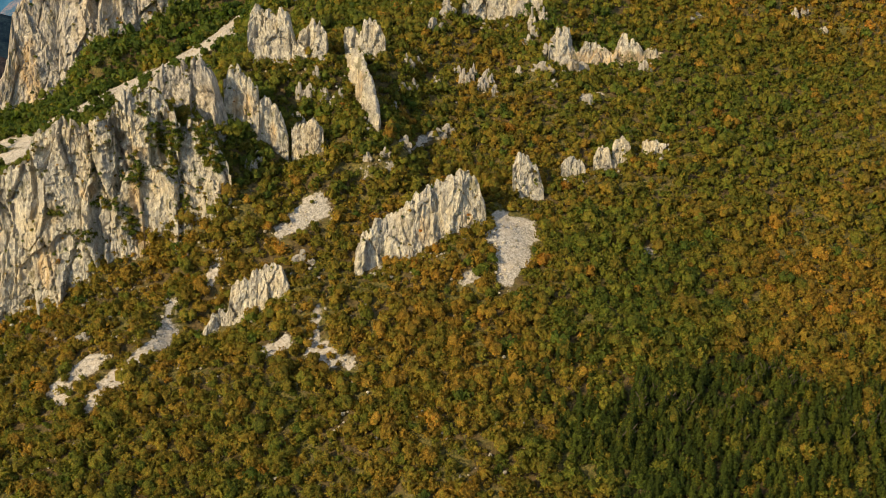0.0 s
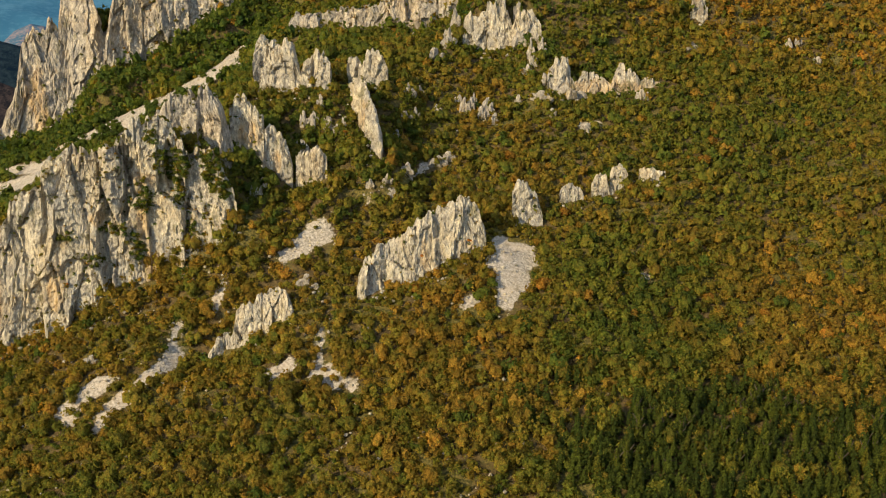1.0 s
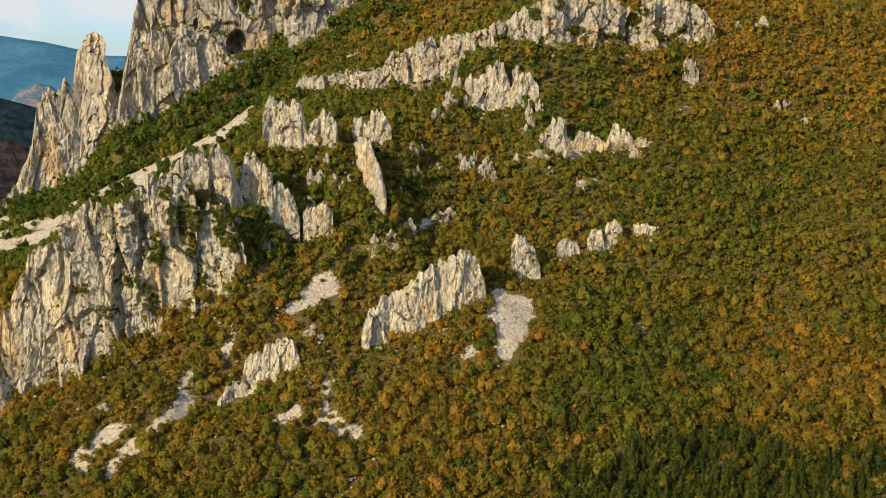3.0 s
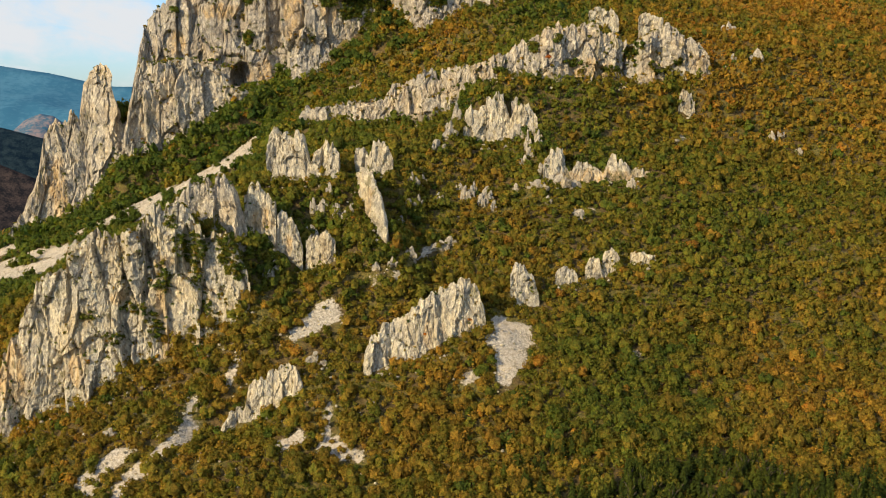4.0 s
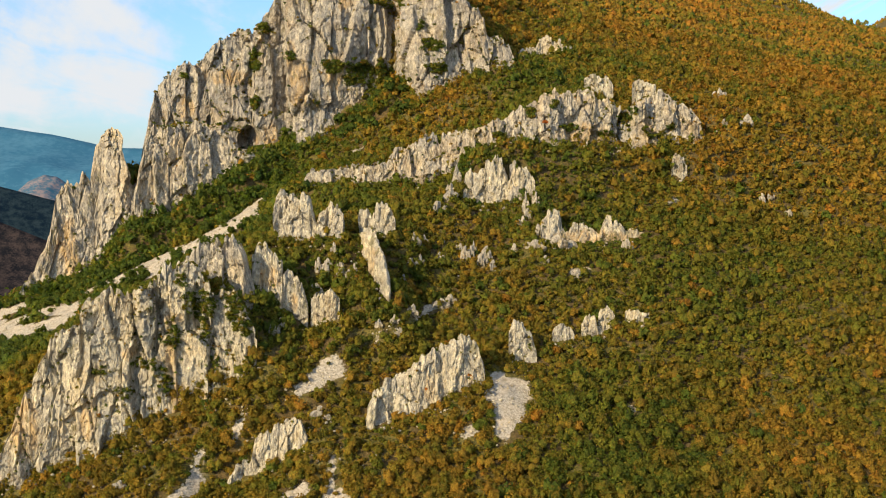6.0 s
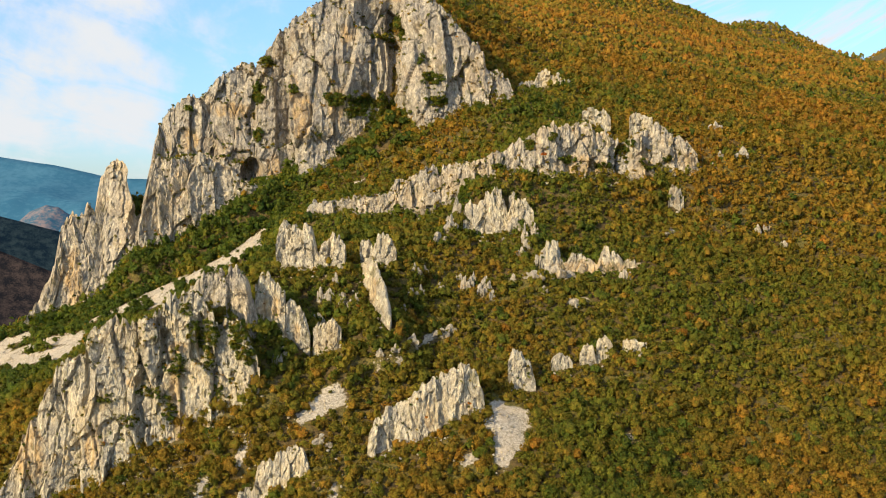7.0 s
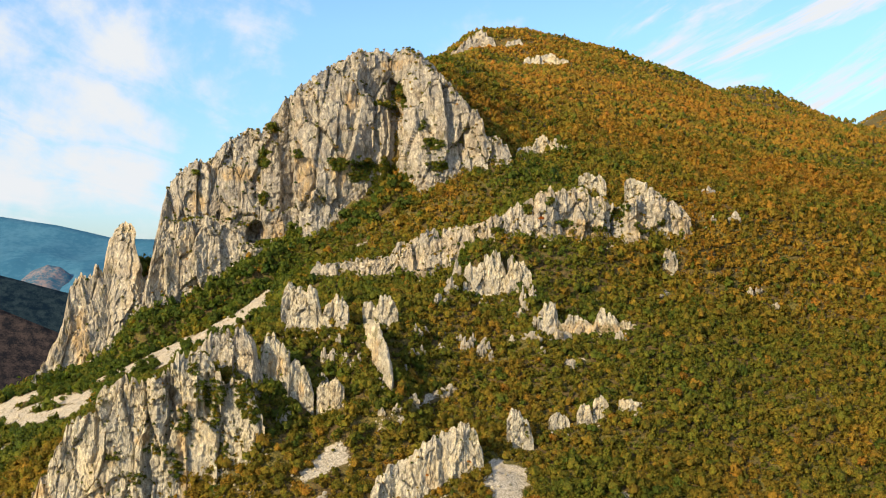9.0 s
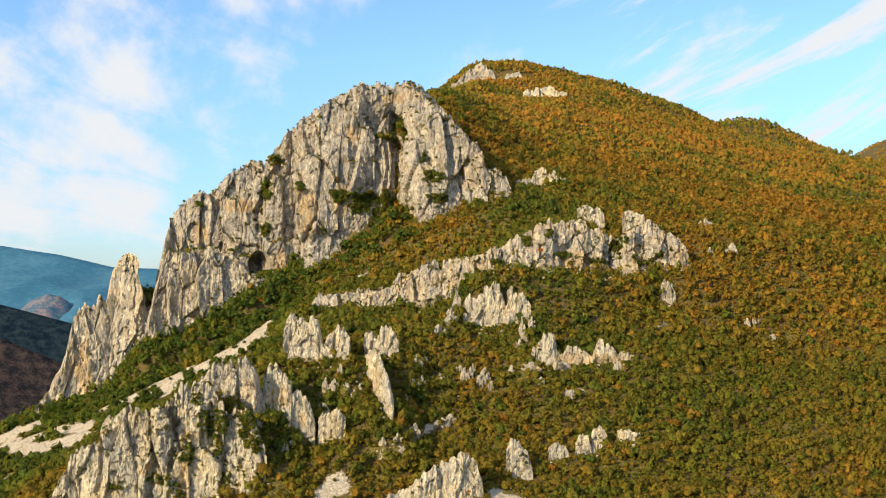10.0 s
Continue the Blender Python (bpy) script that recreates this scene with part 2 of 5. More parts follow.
def foliage_material(name, stops, fine=3.0):
    m = Mat(name, 0.75)
    leafy = m.noise(fine, 4.0, 0.85)
    clump = m.noise(0.8, 3.0, 0.6)
    tone = m.math("ADD", m.attr("tone"), m.math("MULTIPLY", m.math("SUBTRACT", m.noise(1.7, 3.0, 0.7), 0.5), 0.38))
    c = m.ramp(tone, stops)
    c = m.mix(1.0, c, m.mix(m.step(leafy, 0.40, 0.60), (0.54, 0.56, 0.58), (2.1, 2.05, 1.9)), "MULTIPLY")
    c = m.mix(1.0, c, m.mix(clump, (0.72, 0.72, 0.74), (1.28, 1.28, 1.25)), "MULTIPLY")
    # lightness differs plant by plant; far bands are lifted, with haze in the colour
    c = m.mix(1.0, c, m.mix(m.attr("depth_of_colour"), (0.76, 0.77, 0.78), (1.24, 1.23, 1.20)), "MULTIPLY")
    m.bump(m.math("ADD", m.noise(fine * 0.6, 4.0, 0.7), m.math("MULTIPLY", leafy, 0.6)), 0.6, 0.9)
    # leaves let some light through
    through_leaf = m.n.new("ShaderNodeBsdfTranslucent")
    m.put(through_leaf.inputs[0], m.mix(1.0, c, (1.25, 1.3, 0.9), "MULTIPLY"))
    both = m.n.new("ShaderNodeMixShader")
    both.inputs[0].default_value = 0.42
    m.l.new(m.b.outputs[0], both.inputs[1])
    m.l.new(through_leaf.outputs[0], both.inputs[2])
    m.l.new(both.outputs[0], m.n["Material Output"].inputs[0])
    return m.done(c)


GROUND = ground_material()
SCRUB = foliage_material("autumn_oak_leaves", [
    (0.0, (0.030, 0.058, 0.010)), (0.25, (0.074, 0.096, 0.012)), (0.45, (0.130, 0.118, 0.014)),
    (0.62, (0.190, 0.124, 0.016)), (0.80, (0.275, 0.150, 0.020)), (1.0, (0.27, 0.066, 0.012))])
PINE = foliage_material("pine_needles", [(0.0, (0.029, 0.043, 0.006)), (0.6, (0.058, 0.070, 0.008)), (1.0, (0.130, 0.105, 0.009))])
bark = Mat("bark", 0.95)
BARK = bark.done(bark.mix(bark.noise(3.0, 5.0, 0.6, (1, 1, 0.2)), (0.05, 0.036, 0.024), (0.14, 0.11, 0.08)))

# ---- noise in the plan ----
TABLE = np.random.RandomState(7).rand(4096)


def vnoise(x, y, z):
    """Smooth value noise, -1 to 1, on arrays."""
    xi, yi, zi = np.floor(x).astype(np.int64), np.floor(y).astype(np.int64), np.floor(z).astype(np.int64)
    fx, fy, fz = x - xi, y - yi, z - zi
    fx, fy, fz = (f * f * (3 - 2 * f) for f in (fx, fy, fz))

    def at(i, j, k):
        h = (xi + i) * 73856093 ^ (yi + j) * 19349663 ^ (zi + k) * 83492791
        return TABLE[(h ^ (h >> 13)) & 4095]

    a = at(0, 0, 0) * (1 - fx) + at(1, 0, 0) * fx
    b = at(0, 1, 0) * (1 - fx) + at(1, 1, 0) * fx
    c = at(0, 0, 1) * (1 - fx) + at(1, 0, 1) * fx
    d = at(0, 1, 1) * (1 - fx) + at(1, 1, 1) * fx
    return ((a * (1 - fy) + b * fy) * (1 - fz) + (c * (1 - fy) + d * fy) * fz) * 2 - 1


def fbm(x, y, z, octaves=4, gain=0.5):
    total, amp = 0, 1.0
    for o in range(octaves):
        total = total + amp * vnoise(x * 2 ** o + 17.3 * o, y * 2 ** o + 5.1 * o, z * 2 ** o + 9.7 * o)
        amp *= gain
    return total


def cells(u, v, seed):
    """Cells in a plane: for each point the random numbers of its cell, its place in the cell, and the distance to the nearest crack."""
    ui, vi = np.floor(u).astype(np.int64), np.floor(v).astype(np.int64)
    best, second = np.full(u.shape, 9.0), np.full(u.shape, 9.0)
    du, dv, key = np.zeros(u.shape), np.zeros(u.shape), np.zeros(u.shape, np.int64)
    for i in (-1, 0, 1):
        for j in (-1, 0, 1):
            h = (ui + i) * 73856093 ^ (vi + j) * 19349663 ^ seed * 83492791
            h = (h ^ (h >> 13)) & 4095
            pu, pv = ui + i + TABLE[h], vi + j + TABLE[(h * 7 + 1) & 4095]
            d = np.hypot(u - pu, v - pv)
            near = d < best
            second = np.where(near, best, np.minimum(second, d))
            best = np.where(near, d, best)
            du, dv, key = np.where(near, u - pu, du), np.where(near, v - pv, dv), np.where(near, h, key)
    return [TABLE[(key * m + 3) & 4095] * 2 - 1 for m in (11, 23, 41)], du, dv, second - best


def sstep(v, a, b):
    t = np.clip((v - a) / (b - a), 0, 1)
    return t * t * (3 - 2 * t)


# ---- outcrops: along each, the foot in the plan (x, y), the height of its foot and of its crest ----
LEFT_CLIFF = [(-167.2, 316, 84.4, 88.7), (-159.3, 316, 87.1, 100.5), (-153.4, 317, 88.6, 118.4), (-147.5, 318, 90.6, 128.3), (-140.5, 318, 93.5, 142.0), (-134.5, 318, 95.5, 145.4), (-129.5, 319, 97.5, 152.5), (-119.3, 319, 102.6, 158.6), (-110.6, 321, 108.3, 158.9), (-107.2, 323, 108.3, 162.0), (-100.5, 325, 107.8, 165.9), (-92.5, 326, 112.3, 166.3), (-83.4, 327, 117.4, 155.0), (-76.6, 330, 125.1, 157.9), (-71.1, 334, 131.7, 143.1)]
CAVE_TIER = [(-172.1, 521.2, 175.7, 189.3), (-165.5, 524.1, 175.6, 219.2), (-159.4, 526.1, 176.2, 229.5), (-148.7, 529.0, 180.1, 229.6), (-136.7, 533.9, 189.4, 229.2), (-124.5, 538.8, 197.7, 224.9), (-116.9, 542.7, 202.1, 213.0), (-106.8, 548.5, 208.7, 211.4)]
TOWER = [(-107.3, 350, 158.2, 162.1), (-101.9, 350, 158.2, 166.8), (-96.4, 350, 160.4, 173.3), (-93.1, 350, 160.4, 176.5), (-84.5, 350, 158.3, 176.5), (-78.1, 350, 151.8, 171.0), (-74.4, 350, 140.8, 157.9)]
RIB = [(-76.7, 358, 161.5, 166.2), (-74.0, 358, 157.9, 172.7), (-71.1, 358, 155.6, 174.0), (-68.1, 358, 154.8, 170.4), (-64.8, 358, 152.9, 166.1)]
SPIREB = [(-64.5, 358, 142.9, 157.7), (-63.0, 358, 139.2, 161.6), (-60.9, 358, 137.9, 162.5), (-58.5, 357, 137.4, 158.6), (-56.2, 357, 137.5, 151.8), (-54.6, 357, 138.4, 144.1)]
SPIREC = [(-53.4, 356, 140.4, 150.4), (-50.7, 356, 140.9, 154.4), (-47.5, 355, 143.4, 155.9), (-44.8, 354, 145.1, 153.3), (-41.9, 354, 146.9, 149.5)]
BUTTRESS = [(-74.0, 393, 173.9, 188.2), (-72.3, 393, 171.5, 193.7), (-65.8, 392, 170.4, 194.2), (-58.6, 392, 172.3, 190.6), (-55.9, 392, 172.4, 179.5), (-54.2, 392, 173.4, 186.6), (-50.9, 392, 171.7, 189.0), (-47.2, 391, 172.9, 186.0), (-43.9, 391, 175.3, 184.3)]
TWIN = [(-37.9, 400, 174.3, 184.5), (-34.9, 399, 173.6, 187.0), (-32.7, 398, 176.2, 180.3), (-30.4, 397, 177.4, 187.5), (-26.5, 396, 175.1, 188.5), (-22.1, 395, 175.2, 179.5)]
LEANING = [(-36.3, 392, 170.0, 175.7), (-33.2, 382, 163.1, 178.6), (-29.7, 372, 158.3, 175.5), (-26.5, 364, 153.7, 168.9), (-24.5, 361, 152.3, 163.3), (-22.6, 359, 152.1, 156.9)]
CENTER = [(-28.0, 312, 111.4, 115.8), (-25.3, 313, 111.2, 122.0), (-21.8, 314, 111.5, 127.0), (-19.5, 315, 111.9, 129.8), (-13.9, 316, 114.1, 131.3), (-7.9, 317, 116.9, 135.1), (-3.9, 318, 117.7, 137.4), (-1.5, 320, 118.2, 139.1), (2.1, 321, 121.1, 139.0), (5.2, 322, 123.3, 142.0), (8.2, 324, 123.4, 142.8), (11.7, 324, 123.3, 140.5), (14.0, 325, 123.6, 131.4)]
SPIRE = [(23.9, 343, 131.0, 138.9), (25.6, 343, 128.8, 143.7), (29.0, 343, 127.1, 144.3), (31.6, 343, 126.7, 141.6), (33.5, 343, 127.6, 135.2), (34.6, 343, 128.9, 131.0)]
D1 = [(41.8, 355, 134.2, 137.7), (43.8, 355, 131.9, 141.8), (46.5, 355, 131.9, 143.1), (49.1, 355, 133.7, 140.3), (50.4, 355, 135.3, 136.8)]
D2 = [(53.6, 358, 138.2, 140.8), (56.1, 358, 136.4, 144.3), (57.9, 358, 134.1, 145.6), (60.2, 358, 131.5, 141.6), (62.8, 358, 132.4, 135.9)]
D3 = [(60.7, 361, 139.5, 146.6), (62.5, 361, 138.8, 148.8), (65.0, 361, 139.5, 147.5), (67.2, 361, 141.1, 143.6)]
D4 = [(72.3, 366, 141.0, 145.1), (74.8, 366, 139.2, 147.3), (78.2, 366, 140.4, 146.0), (82.0, 366, 142.2, 144.2)]
LOW = [(-76.1, 303, 92.0, 94.8), (-73.1, 303, 91.1, 99.7), (-70.3, 304, 92.6, 102.1), (-67.7, 304, 94.1, 100.9), (-66.2, 304, 95.9, 108.1), (-62.5, 305, 97.3, 111.3), (-57.3, 305, 99.8, 114.0), (-52.7, 306, 103.1, 116.3), (-49.9, 306, 105.6, 115.0), (-48.4, 307, 108.2, 110.7)]
SOLO = [(114.6, 478, 196.0, 205.0), (116.9, 478, 194.3, 211.0), (119.8, 478, 194.4, 211.5), (122.6, 478, 196.6, 204.0)]
RIDGE = [(-71.3, 470, 195.6, 198.4), (-67.9, 470, 195.6, 202.0), (-56.0, 469, 195.6, 204.6), (-42.0, 468, 195.1, 205.7), (-31.3, 468, 194.6, 206.3), (-27.3, 467, 194.3, 211.7), (-19.5, 467, 194.1, 214.5), (-8.3, 466, 193.0, 220.2), (-1.3, 466, 194.7, 220.8), (3.7, 466, 198.1, 221.6), (11.2, 466, 209.8, 222.6), (22.3, 466, 215.9, 226.5), (30.7, 468, 217.6, 230.0)]
RIDGE += [(39.2, 469, 216.6, 235.2), (48.2, 470, 213.8, 239.9), (56.2, 471, 212.8, 243.5), (63.6, 474, 212.8, 240.5), (73.9, 477, 213.5, 242.8), (84.3, 480, 213.6, 239.0), (92.5, 482, 213.1, 233.9), (98.1, 484, 212.0, 238.8), (105.7, 487, 212.1, 242.5), (114.0, 489, 213.3, 244.5), (122.7, 492, 214.5, 239.3), (130.7, 494, 216.3, 231.1), (136.9, 497, 218.2, 220.6)]
CAPA = [(73.8, 509, 248.7, 250.5), (78.0, 509, 248.1, 252.3), (82.9, 509, 244.0, 251.8), (85.6, 509, 243.4, 255.4), (89.2, 509, 242.8, 247.0)]
CAPB = [(99.3, 507, 245.1, 248.1), (103.2, 507, 243.3, 251.4), (107.7, 507, 243.9, 249.9), (111.8, 507, 245.7, 248.1)]
FLUTED = [(8.1, 445, 190.8, 198.3), (11.6, 445, 188.2, 202.6), (16.2, 445, 181.2, 203.6), (18.9, 445, 183.4, 206.9), (23.1, 445, 187.7, 209.0), (26.9, 445, 186.6, 208.0), (29.6, 445, 185.0, 198.9), (32.7, 445, 189.3, 206.1), (37.5, 445, 189.3, 205.3), (42.3, 445, 193.1, 198.4)]
BROKEN = [(42.6, 417, 172.7, 178.9), (46.7, 417, 170.9, 184.9), (51.3, 418, 169.4, 183.9), (54.2, 418, 168.3, 175.3), (58.5, 419, 168.3, 179.8), (63.7, 419, 169.3, 179.8), (68.8, 419, 168.3, 174.3), (73.4, 420, 169.3, 181.9), (77.9, 420, 168.3, 181.3), (82.2, 421, 169.8, 177.3), (89.9, 421, 171.3, 174.3)]
PINNACLE = [(-229.2, 500, 131.6, 133.7), (-221.6, 506, 136.3, 147.8), (-215.5, 508, 139.3, 163.3), (-211.1, 510, 141.6, 187.3), (-206.5, 512, 144.0, 195.5), (-197.6, 514, 146.1, 198.8), (-194.1, 516, 147.5, 194.9), (-191.6, 518, 150.6, 210.6), (-188.4, 520, 154.3, 220.9), (-183.9, 522, 160.0, 225.1), (-179.8, 524, 169.0, 222.0), (-177.9, 526, 174.5, 209.1), (-176.0, 534, 176.4, 192.9), (-171.4, 545, 175.3, 193.8)]
MAIN = [(-175.2, 548, 174.4, 212.1), (-171.0, 550, 175.0, 237.7), (-168.0, 552, 175.7, 250.5), (-162.3, 553, 176.7, 259.1), (-153.6, 555, 180.1, 265.6), (-144.9, 558, 187.0, 270.2), (-135.1, 560, 193.9, 281.2), (-125.4, 563, 201.0, 284.8), (-115.5, 566, 207.0, 287.7), (-108.7, 567, 211.3, 297.8), (-101.8, 568, 213.4, 310.3), (-97.8, 572, 214.2, 313.4), (-91.1, 562, 214.5, 312.9), (-84.5, 560, 215.2, 319.2), (-73.6, 562, 217.1, 326.6)]
MAIN += [(-62.7, 564, 220.0, 334.9), (-49.8, 570, 225.2, 341.1), (-39.2, 580, 237.5, 346.6), (-33.0, 585, 243.2, 346.2), (-26.9, 578, 244.7, 343.0), (-22.2, 564, 244.6, 338.0), (-16.1, 560, 244.7, 333.3), (-9.1, 559, 244.7, 326.5), (3.1, 560, 248.3, 315.0), (13.6, 562, 252.8, 303.4), (21.3, 563, 255.7, 294.8), (24.9, 564, 257.2, 282.2), (31.2, 565, 258.4, 282.3), (37.6, 566, 259.6, 275.7), (41.9, 567, 261.2, 265.9)]
SUMMIT = [(4.7, 1080, 434.5, 438.5), (15.6, 1080, 432.0, 449.1), (25.2, 1080, 430.7, 459.7), (38.1, 1080, 430.8, 466.5), (52.2, 1080, 432.2, 461.2), (59.9, 1080, 433.6, 437.6), (67.6, 1080, 436.2, 452.0), (81.7, 1080, 437.6, 456.3), (92.0, 1080, 440.3, 444.3)]
SUMB = [(79.2, 980, 404.4, 413.6), (93.3, 980, 402.2, 420.6), (107.9, 980, 403.5, 419.2), (124.9, 980, 405.9, 413.2)]
B7 = [(44.9, 600, 274.5, 277.5), (55.4, 602, 274.7, 280.0), (63.0, 603, 274.2, 284.4), (72.6, 604, 275.9, 282.4), (79.1, 606, 277.6, 280.0)]
SADDLE = [(-182.2, 530, 167.7, 202.0), (-178.9, 533, 169.2, 198.7), (-174.2, 536, 170.7, 194.7), (-168.8, 538, 172.9, 191.4), (-162.7, 540, 174.9, 192.7), (-156.2, 543, 178.1, 192.0)]
ALL_WALLS = [(SADDLE, 0), (LEFT_CLIFF, 0), (CAVE_TIER, 0), (TOWER, 0), (RIB, 0), (SPIREB, 0), (SPIREC, 0), (BUTTRESS, 0), (TWIN, 0), (LEANING, 0), (CENTER, 0), (SPIRE, 0), (D1, 0), (D2, 0), (D3, 0), (D4, 0), (LOW, 0), (SOLO, 0), (RIDGE, 14), (CAPA, 0), (CAPB, 0), (FLUTED, 0), (BROKEN, 0), (PINNACLE, 0), (MAIN, 24), (SUMMIT, 0), (SUMB, 0), (B7, 0)]


# ---- the hillside: heights along lines that run up the slope at several x ----
SLOPES = []


def slope_line(x, *heights):
    """Heights of the ground along one line that runs away up the slope: pairs of y and z."""
    SLOPES.append((x, heights))


slope_line(-900, (0, -60), (600, -60), (1500, -40), (5000, -20))
slope_line(-420, (0, -30), (200, -20), (400, 15), (500, 25), (650, -10), (900, -50), (5000, -20))
slope_line(-235, (0, 0), (200, 35), (300, 70), (400, 100), (478, 124), (507, 133), (560, 130), (620, 100), (800, -10), (5000, -20))
slope_line(-190, (0, 5), (200, 42), (291, 76), (320, 86), (360, 108), (420, 124), (484, 140), (520, 150), (560, 165), (620, 150), (800, 20), (5000, -20))
slope_line(-150, (0, 5), (200, 45), (291, 82), (317, 93), (345, 125), (400, 138), (440, 146), (484, 157), (520, 163), (545, 172), (560, 180), (600, 200), (640, 190), (800, 80), (5000, -20))
slope_line(-100, (0, 10), (200, 50), (268, 81), (291, 92), (322, 110), (335, 140), (350, 157), (380, 162), (430, 167), (470, 176), (507, 186), (540, 192), (562, 208), (590, 230), (620, 270), (800, 200), (1000, 150), (5000, -20))
slope_line(-50, (0, 10), (200, 56), (264, 84), (285, 95), (305, 106), (340, 131), (370, 150), (395, 171), (430, 186), (480, 200), (531, 210), (565, 224), (590, 270), (620, 320), (700, 340), (900, 340), (1000, 360), (1174, 400), (1400, 350), (5000, -20))
slope_line(0, (0, 15), (200, 64), (256, 90), (270, 93), (300, 108), (340, 127), (375, 147), (400, 162), (430, 182), (466, 199), (500, 213), (530, 225), (560, 250), (600, 290), (650, 338), (700, 361), (800, 379), (950, 405), (1087, 443), (1174, 466), (1400, 400), (5000, 0))
slope_line(50, (0, 15), (200, 70), (255, 91), (300, 108), (340, 128), (391, 158), (417, 170), (445, 190), (471, 211), (500, 228), (560, 256), (623, 283), (700, 328), (800, 362), (976, 405), (1087, 458), (1174, 502), (1300, 470), (1600, 380), (5000, 0))
slope_line(100, (0, 20), (200, 74), (260, 94), (300, 106), (325, 117), (370, 142), (421, 171), (470, 194), (500, 222), (520, 238), (602, 273), (700, 316), (976, 409), (1100, 458), (1174, 491), (1300, 460), (1600, 380), (5000, 0))
slope_line(170, (0, 25), (260, 94), (300, 107), (330, 120), (375, 143), (420, 164), (460, 180), (500, 212), (526, 236), (602, 264), (700, 303), (976, 395), (1174, 474), (1300, 450), (1600, 380), (5000, 0))
slope_line(260, (0, 30), (260, 96), (300, 110), (375, 142), (460, 186), (554, 234), (649, 268), (690, 277), (900, 345), (1088, 404), (1190, 454), (1300, 436), (1700, 380), (5000, 0))
slope_line(420, (0, 30), (300, 105), (554, 215), (690, 262), (900, 325), (1100, 358), (1300, 396), (1500, 470), (1650, 466), (2200, 350), (5000, 0))
slope_line(485, (0, 30), (300, 100), (700, 250), (1000, 325), (1300, 402), (1464, 446), (1640, 517), (1800, 466), (2400, 350), (5000, 0))
slope_line(540, (0, 30), (300, 95), (700, 240), (1000, 325), (1300, 395), (1464, 428), (1644, 502), (1800, 468), (2400, 350), (5000, 0))
slope_line(625, (0, 26), (300, 88), (700, 228), (1000, 312), (1400, 374), (1640, 450), (1800, 440), (2400, 360), (5000, 0))
slope_line(740, (0, 20), (300, 80), (700, 215), (1000, 300), (1400, 366), (1808, 434), (2000, 432), (2600, 380), (5000, 0))
slope_line(1200, (0, 20), (700, 160), (1200, 250), (1800, 360), (2300, 540), (2600, 634), (3000, 600), (5000, 50))
slope_line(2600, (0, 0), (1500, 150), (2600, 480), (3500, 400), (5000, 50))


def smooth_slope(x, y):
    xs = np.array([s[0] for s in SLOPES], float)
    lines = np.stack([np.interp(y, *np.array(s[1], float).T) for s in SLOPES])
    i = np.clip(np.searchsorted(xs, x) - 1, 0, len(xs) - 2)
    f = np.clip((x - xs[i]) / (xs[i + 1] - xs[i]), 0, 1)
    k = np.arange(len(x))
    return lines[i, k] * (1 - f) + lines[i + 1, k] * f


def hill(x, y):
    r = 6 + np.clip((y - 600) * 0.04, 0, 30)
    taps = [(0, 0), (1.5, 0), (-1.5, 0), (0, 1), (0, -1), (1, 0.8), (-1, 0.8), (1, -0.8), (-1, -0.8)]
    return sum(smooth_slope(x + a * r, y + b * r) for a, b in taps) / len(taps)


# the ground meets the foot of every outcrop, and the shelf behind the high walls
FEET = []
for stations, shelf in ALL_WALLS:
    st = np.array(stations, float)
    d = np.concatenate([[0], np.cumsum(np.hypot(np.diff(st[:, 0]), np.diff(st[:, 1])))])
    q = np.linspace(0, d[-1], max(3, int(d[-1] / 5)))
    px, py, pb, pc = (np.interp(q, d, st[:, k]) for k in range(4))
    FEET += list(zip(px, py - 2, pb))
    if shelf:
        FEET += list(zip(px, py + shelf + 0.3 * (pc - pb), np.maximum(pb, pc - 5)))
        if shelf > 20:
            # the slope comes down over the rim of the great wall
            for behind in (11, 18):
                FEET += [(fx, fy + behind + 0.3 * (fc - fb), fc - 1.0) for fx, fy, fb, fc in zip(px, py, pb, pc) if fx > -14]
# a wooded ledge below the great wall
FEET += [(-58, 563, 240), (-50, 566, 252), (-42, 569, 262), (-34, 571, 268), (-28, 567, 258)]
# the grassy shelf above the lower tier, and a bushy saddle behind the pinnacle
FEET += [(-166, 549, 229), (-158, 551, 230), (-150, 552, 229), (-142, 554, 228), (-134, 556, 226), (-127, 558, 222), (-150, 559, 232), (-140, 561, 230)]
FEET += [(-185, 552, 207), (-178, 552, 203), (-172, 553, 206), (-178, 560, 206)]
FEET = np.array(FEET)
LACK = FEET[:, 2] - hill(FEET[:, 0], FEET[:, 1])


def ground(x, y):
    """Height of the hillside at arrays of x and y."""
    x, y = np.asarray(x, float), np.asarray(y, float)
    out = np.empty(x.shape)
    flat_x, flat_y, flat = x.ravel(), y.ravel(), out.reshape(-1)
    for a in range(0, flat_x.size, 8000):
        px, py = flat_x[a:a + 8000], flat_y[a:a + 8000]
        z = hill(px, py)
        near = (py > 230) & (py < 1150) & (np.abs(px + 40) < 300)
        if near.any():
            d2 = (px[near, None] - FEET[:, 0]) ** 2 + (py[near, None] - FEET[:, 1]) ** 2
            w = np.exp(-d2 / (2 * 5.0 ** 2))
            z[near] += (w * LACK).sum(1) / (w.sum(1) + 0.12)
        rough = np.clip((py + 200) / 600, 0.3, 4)
        z += 1.3 * rough * fbm(px / 34, py / 34, px * 0, 3) + 0.35 * fbm(px / 6, py / 6, px * 0 + 3, 2)
        flat[a:a + 8000] = z
    return out


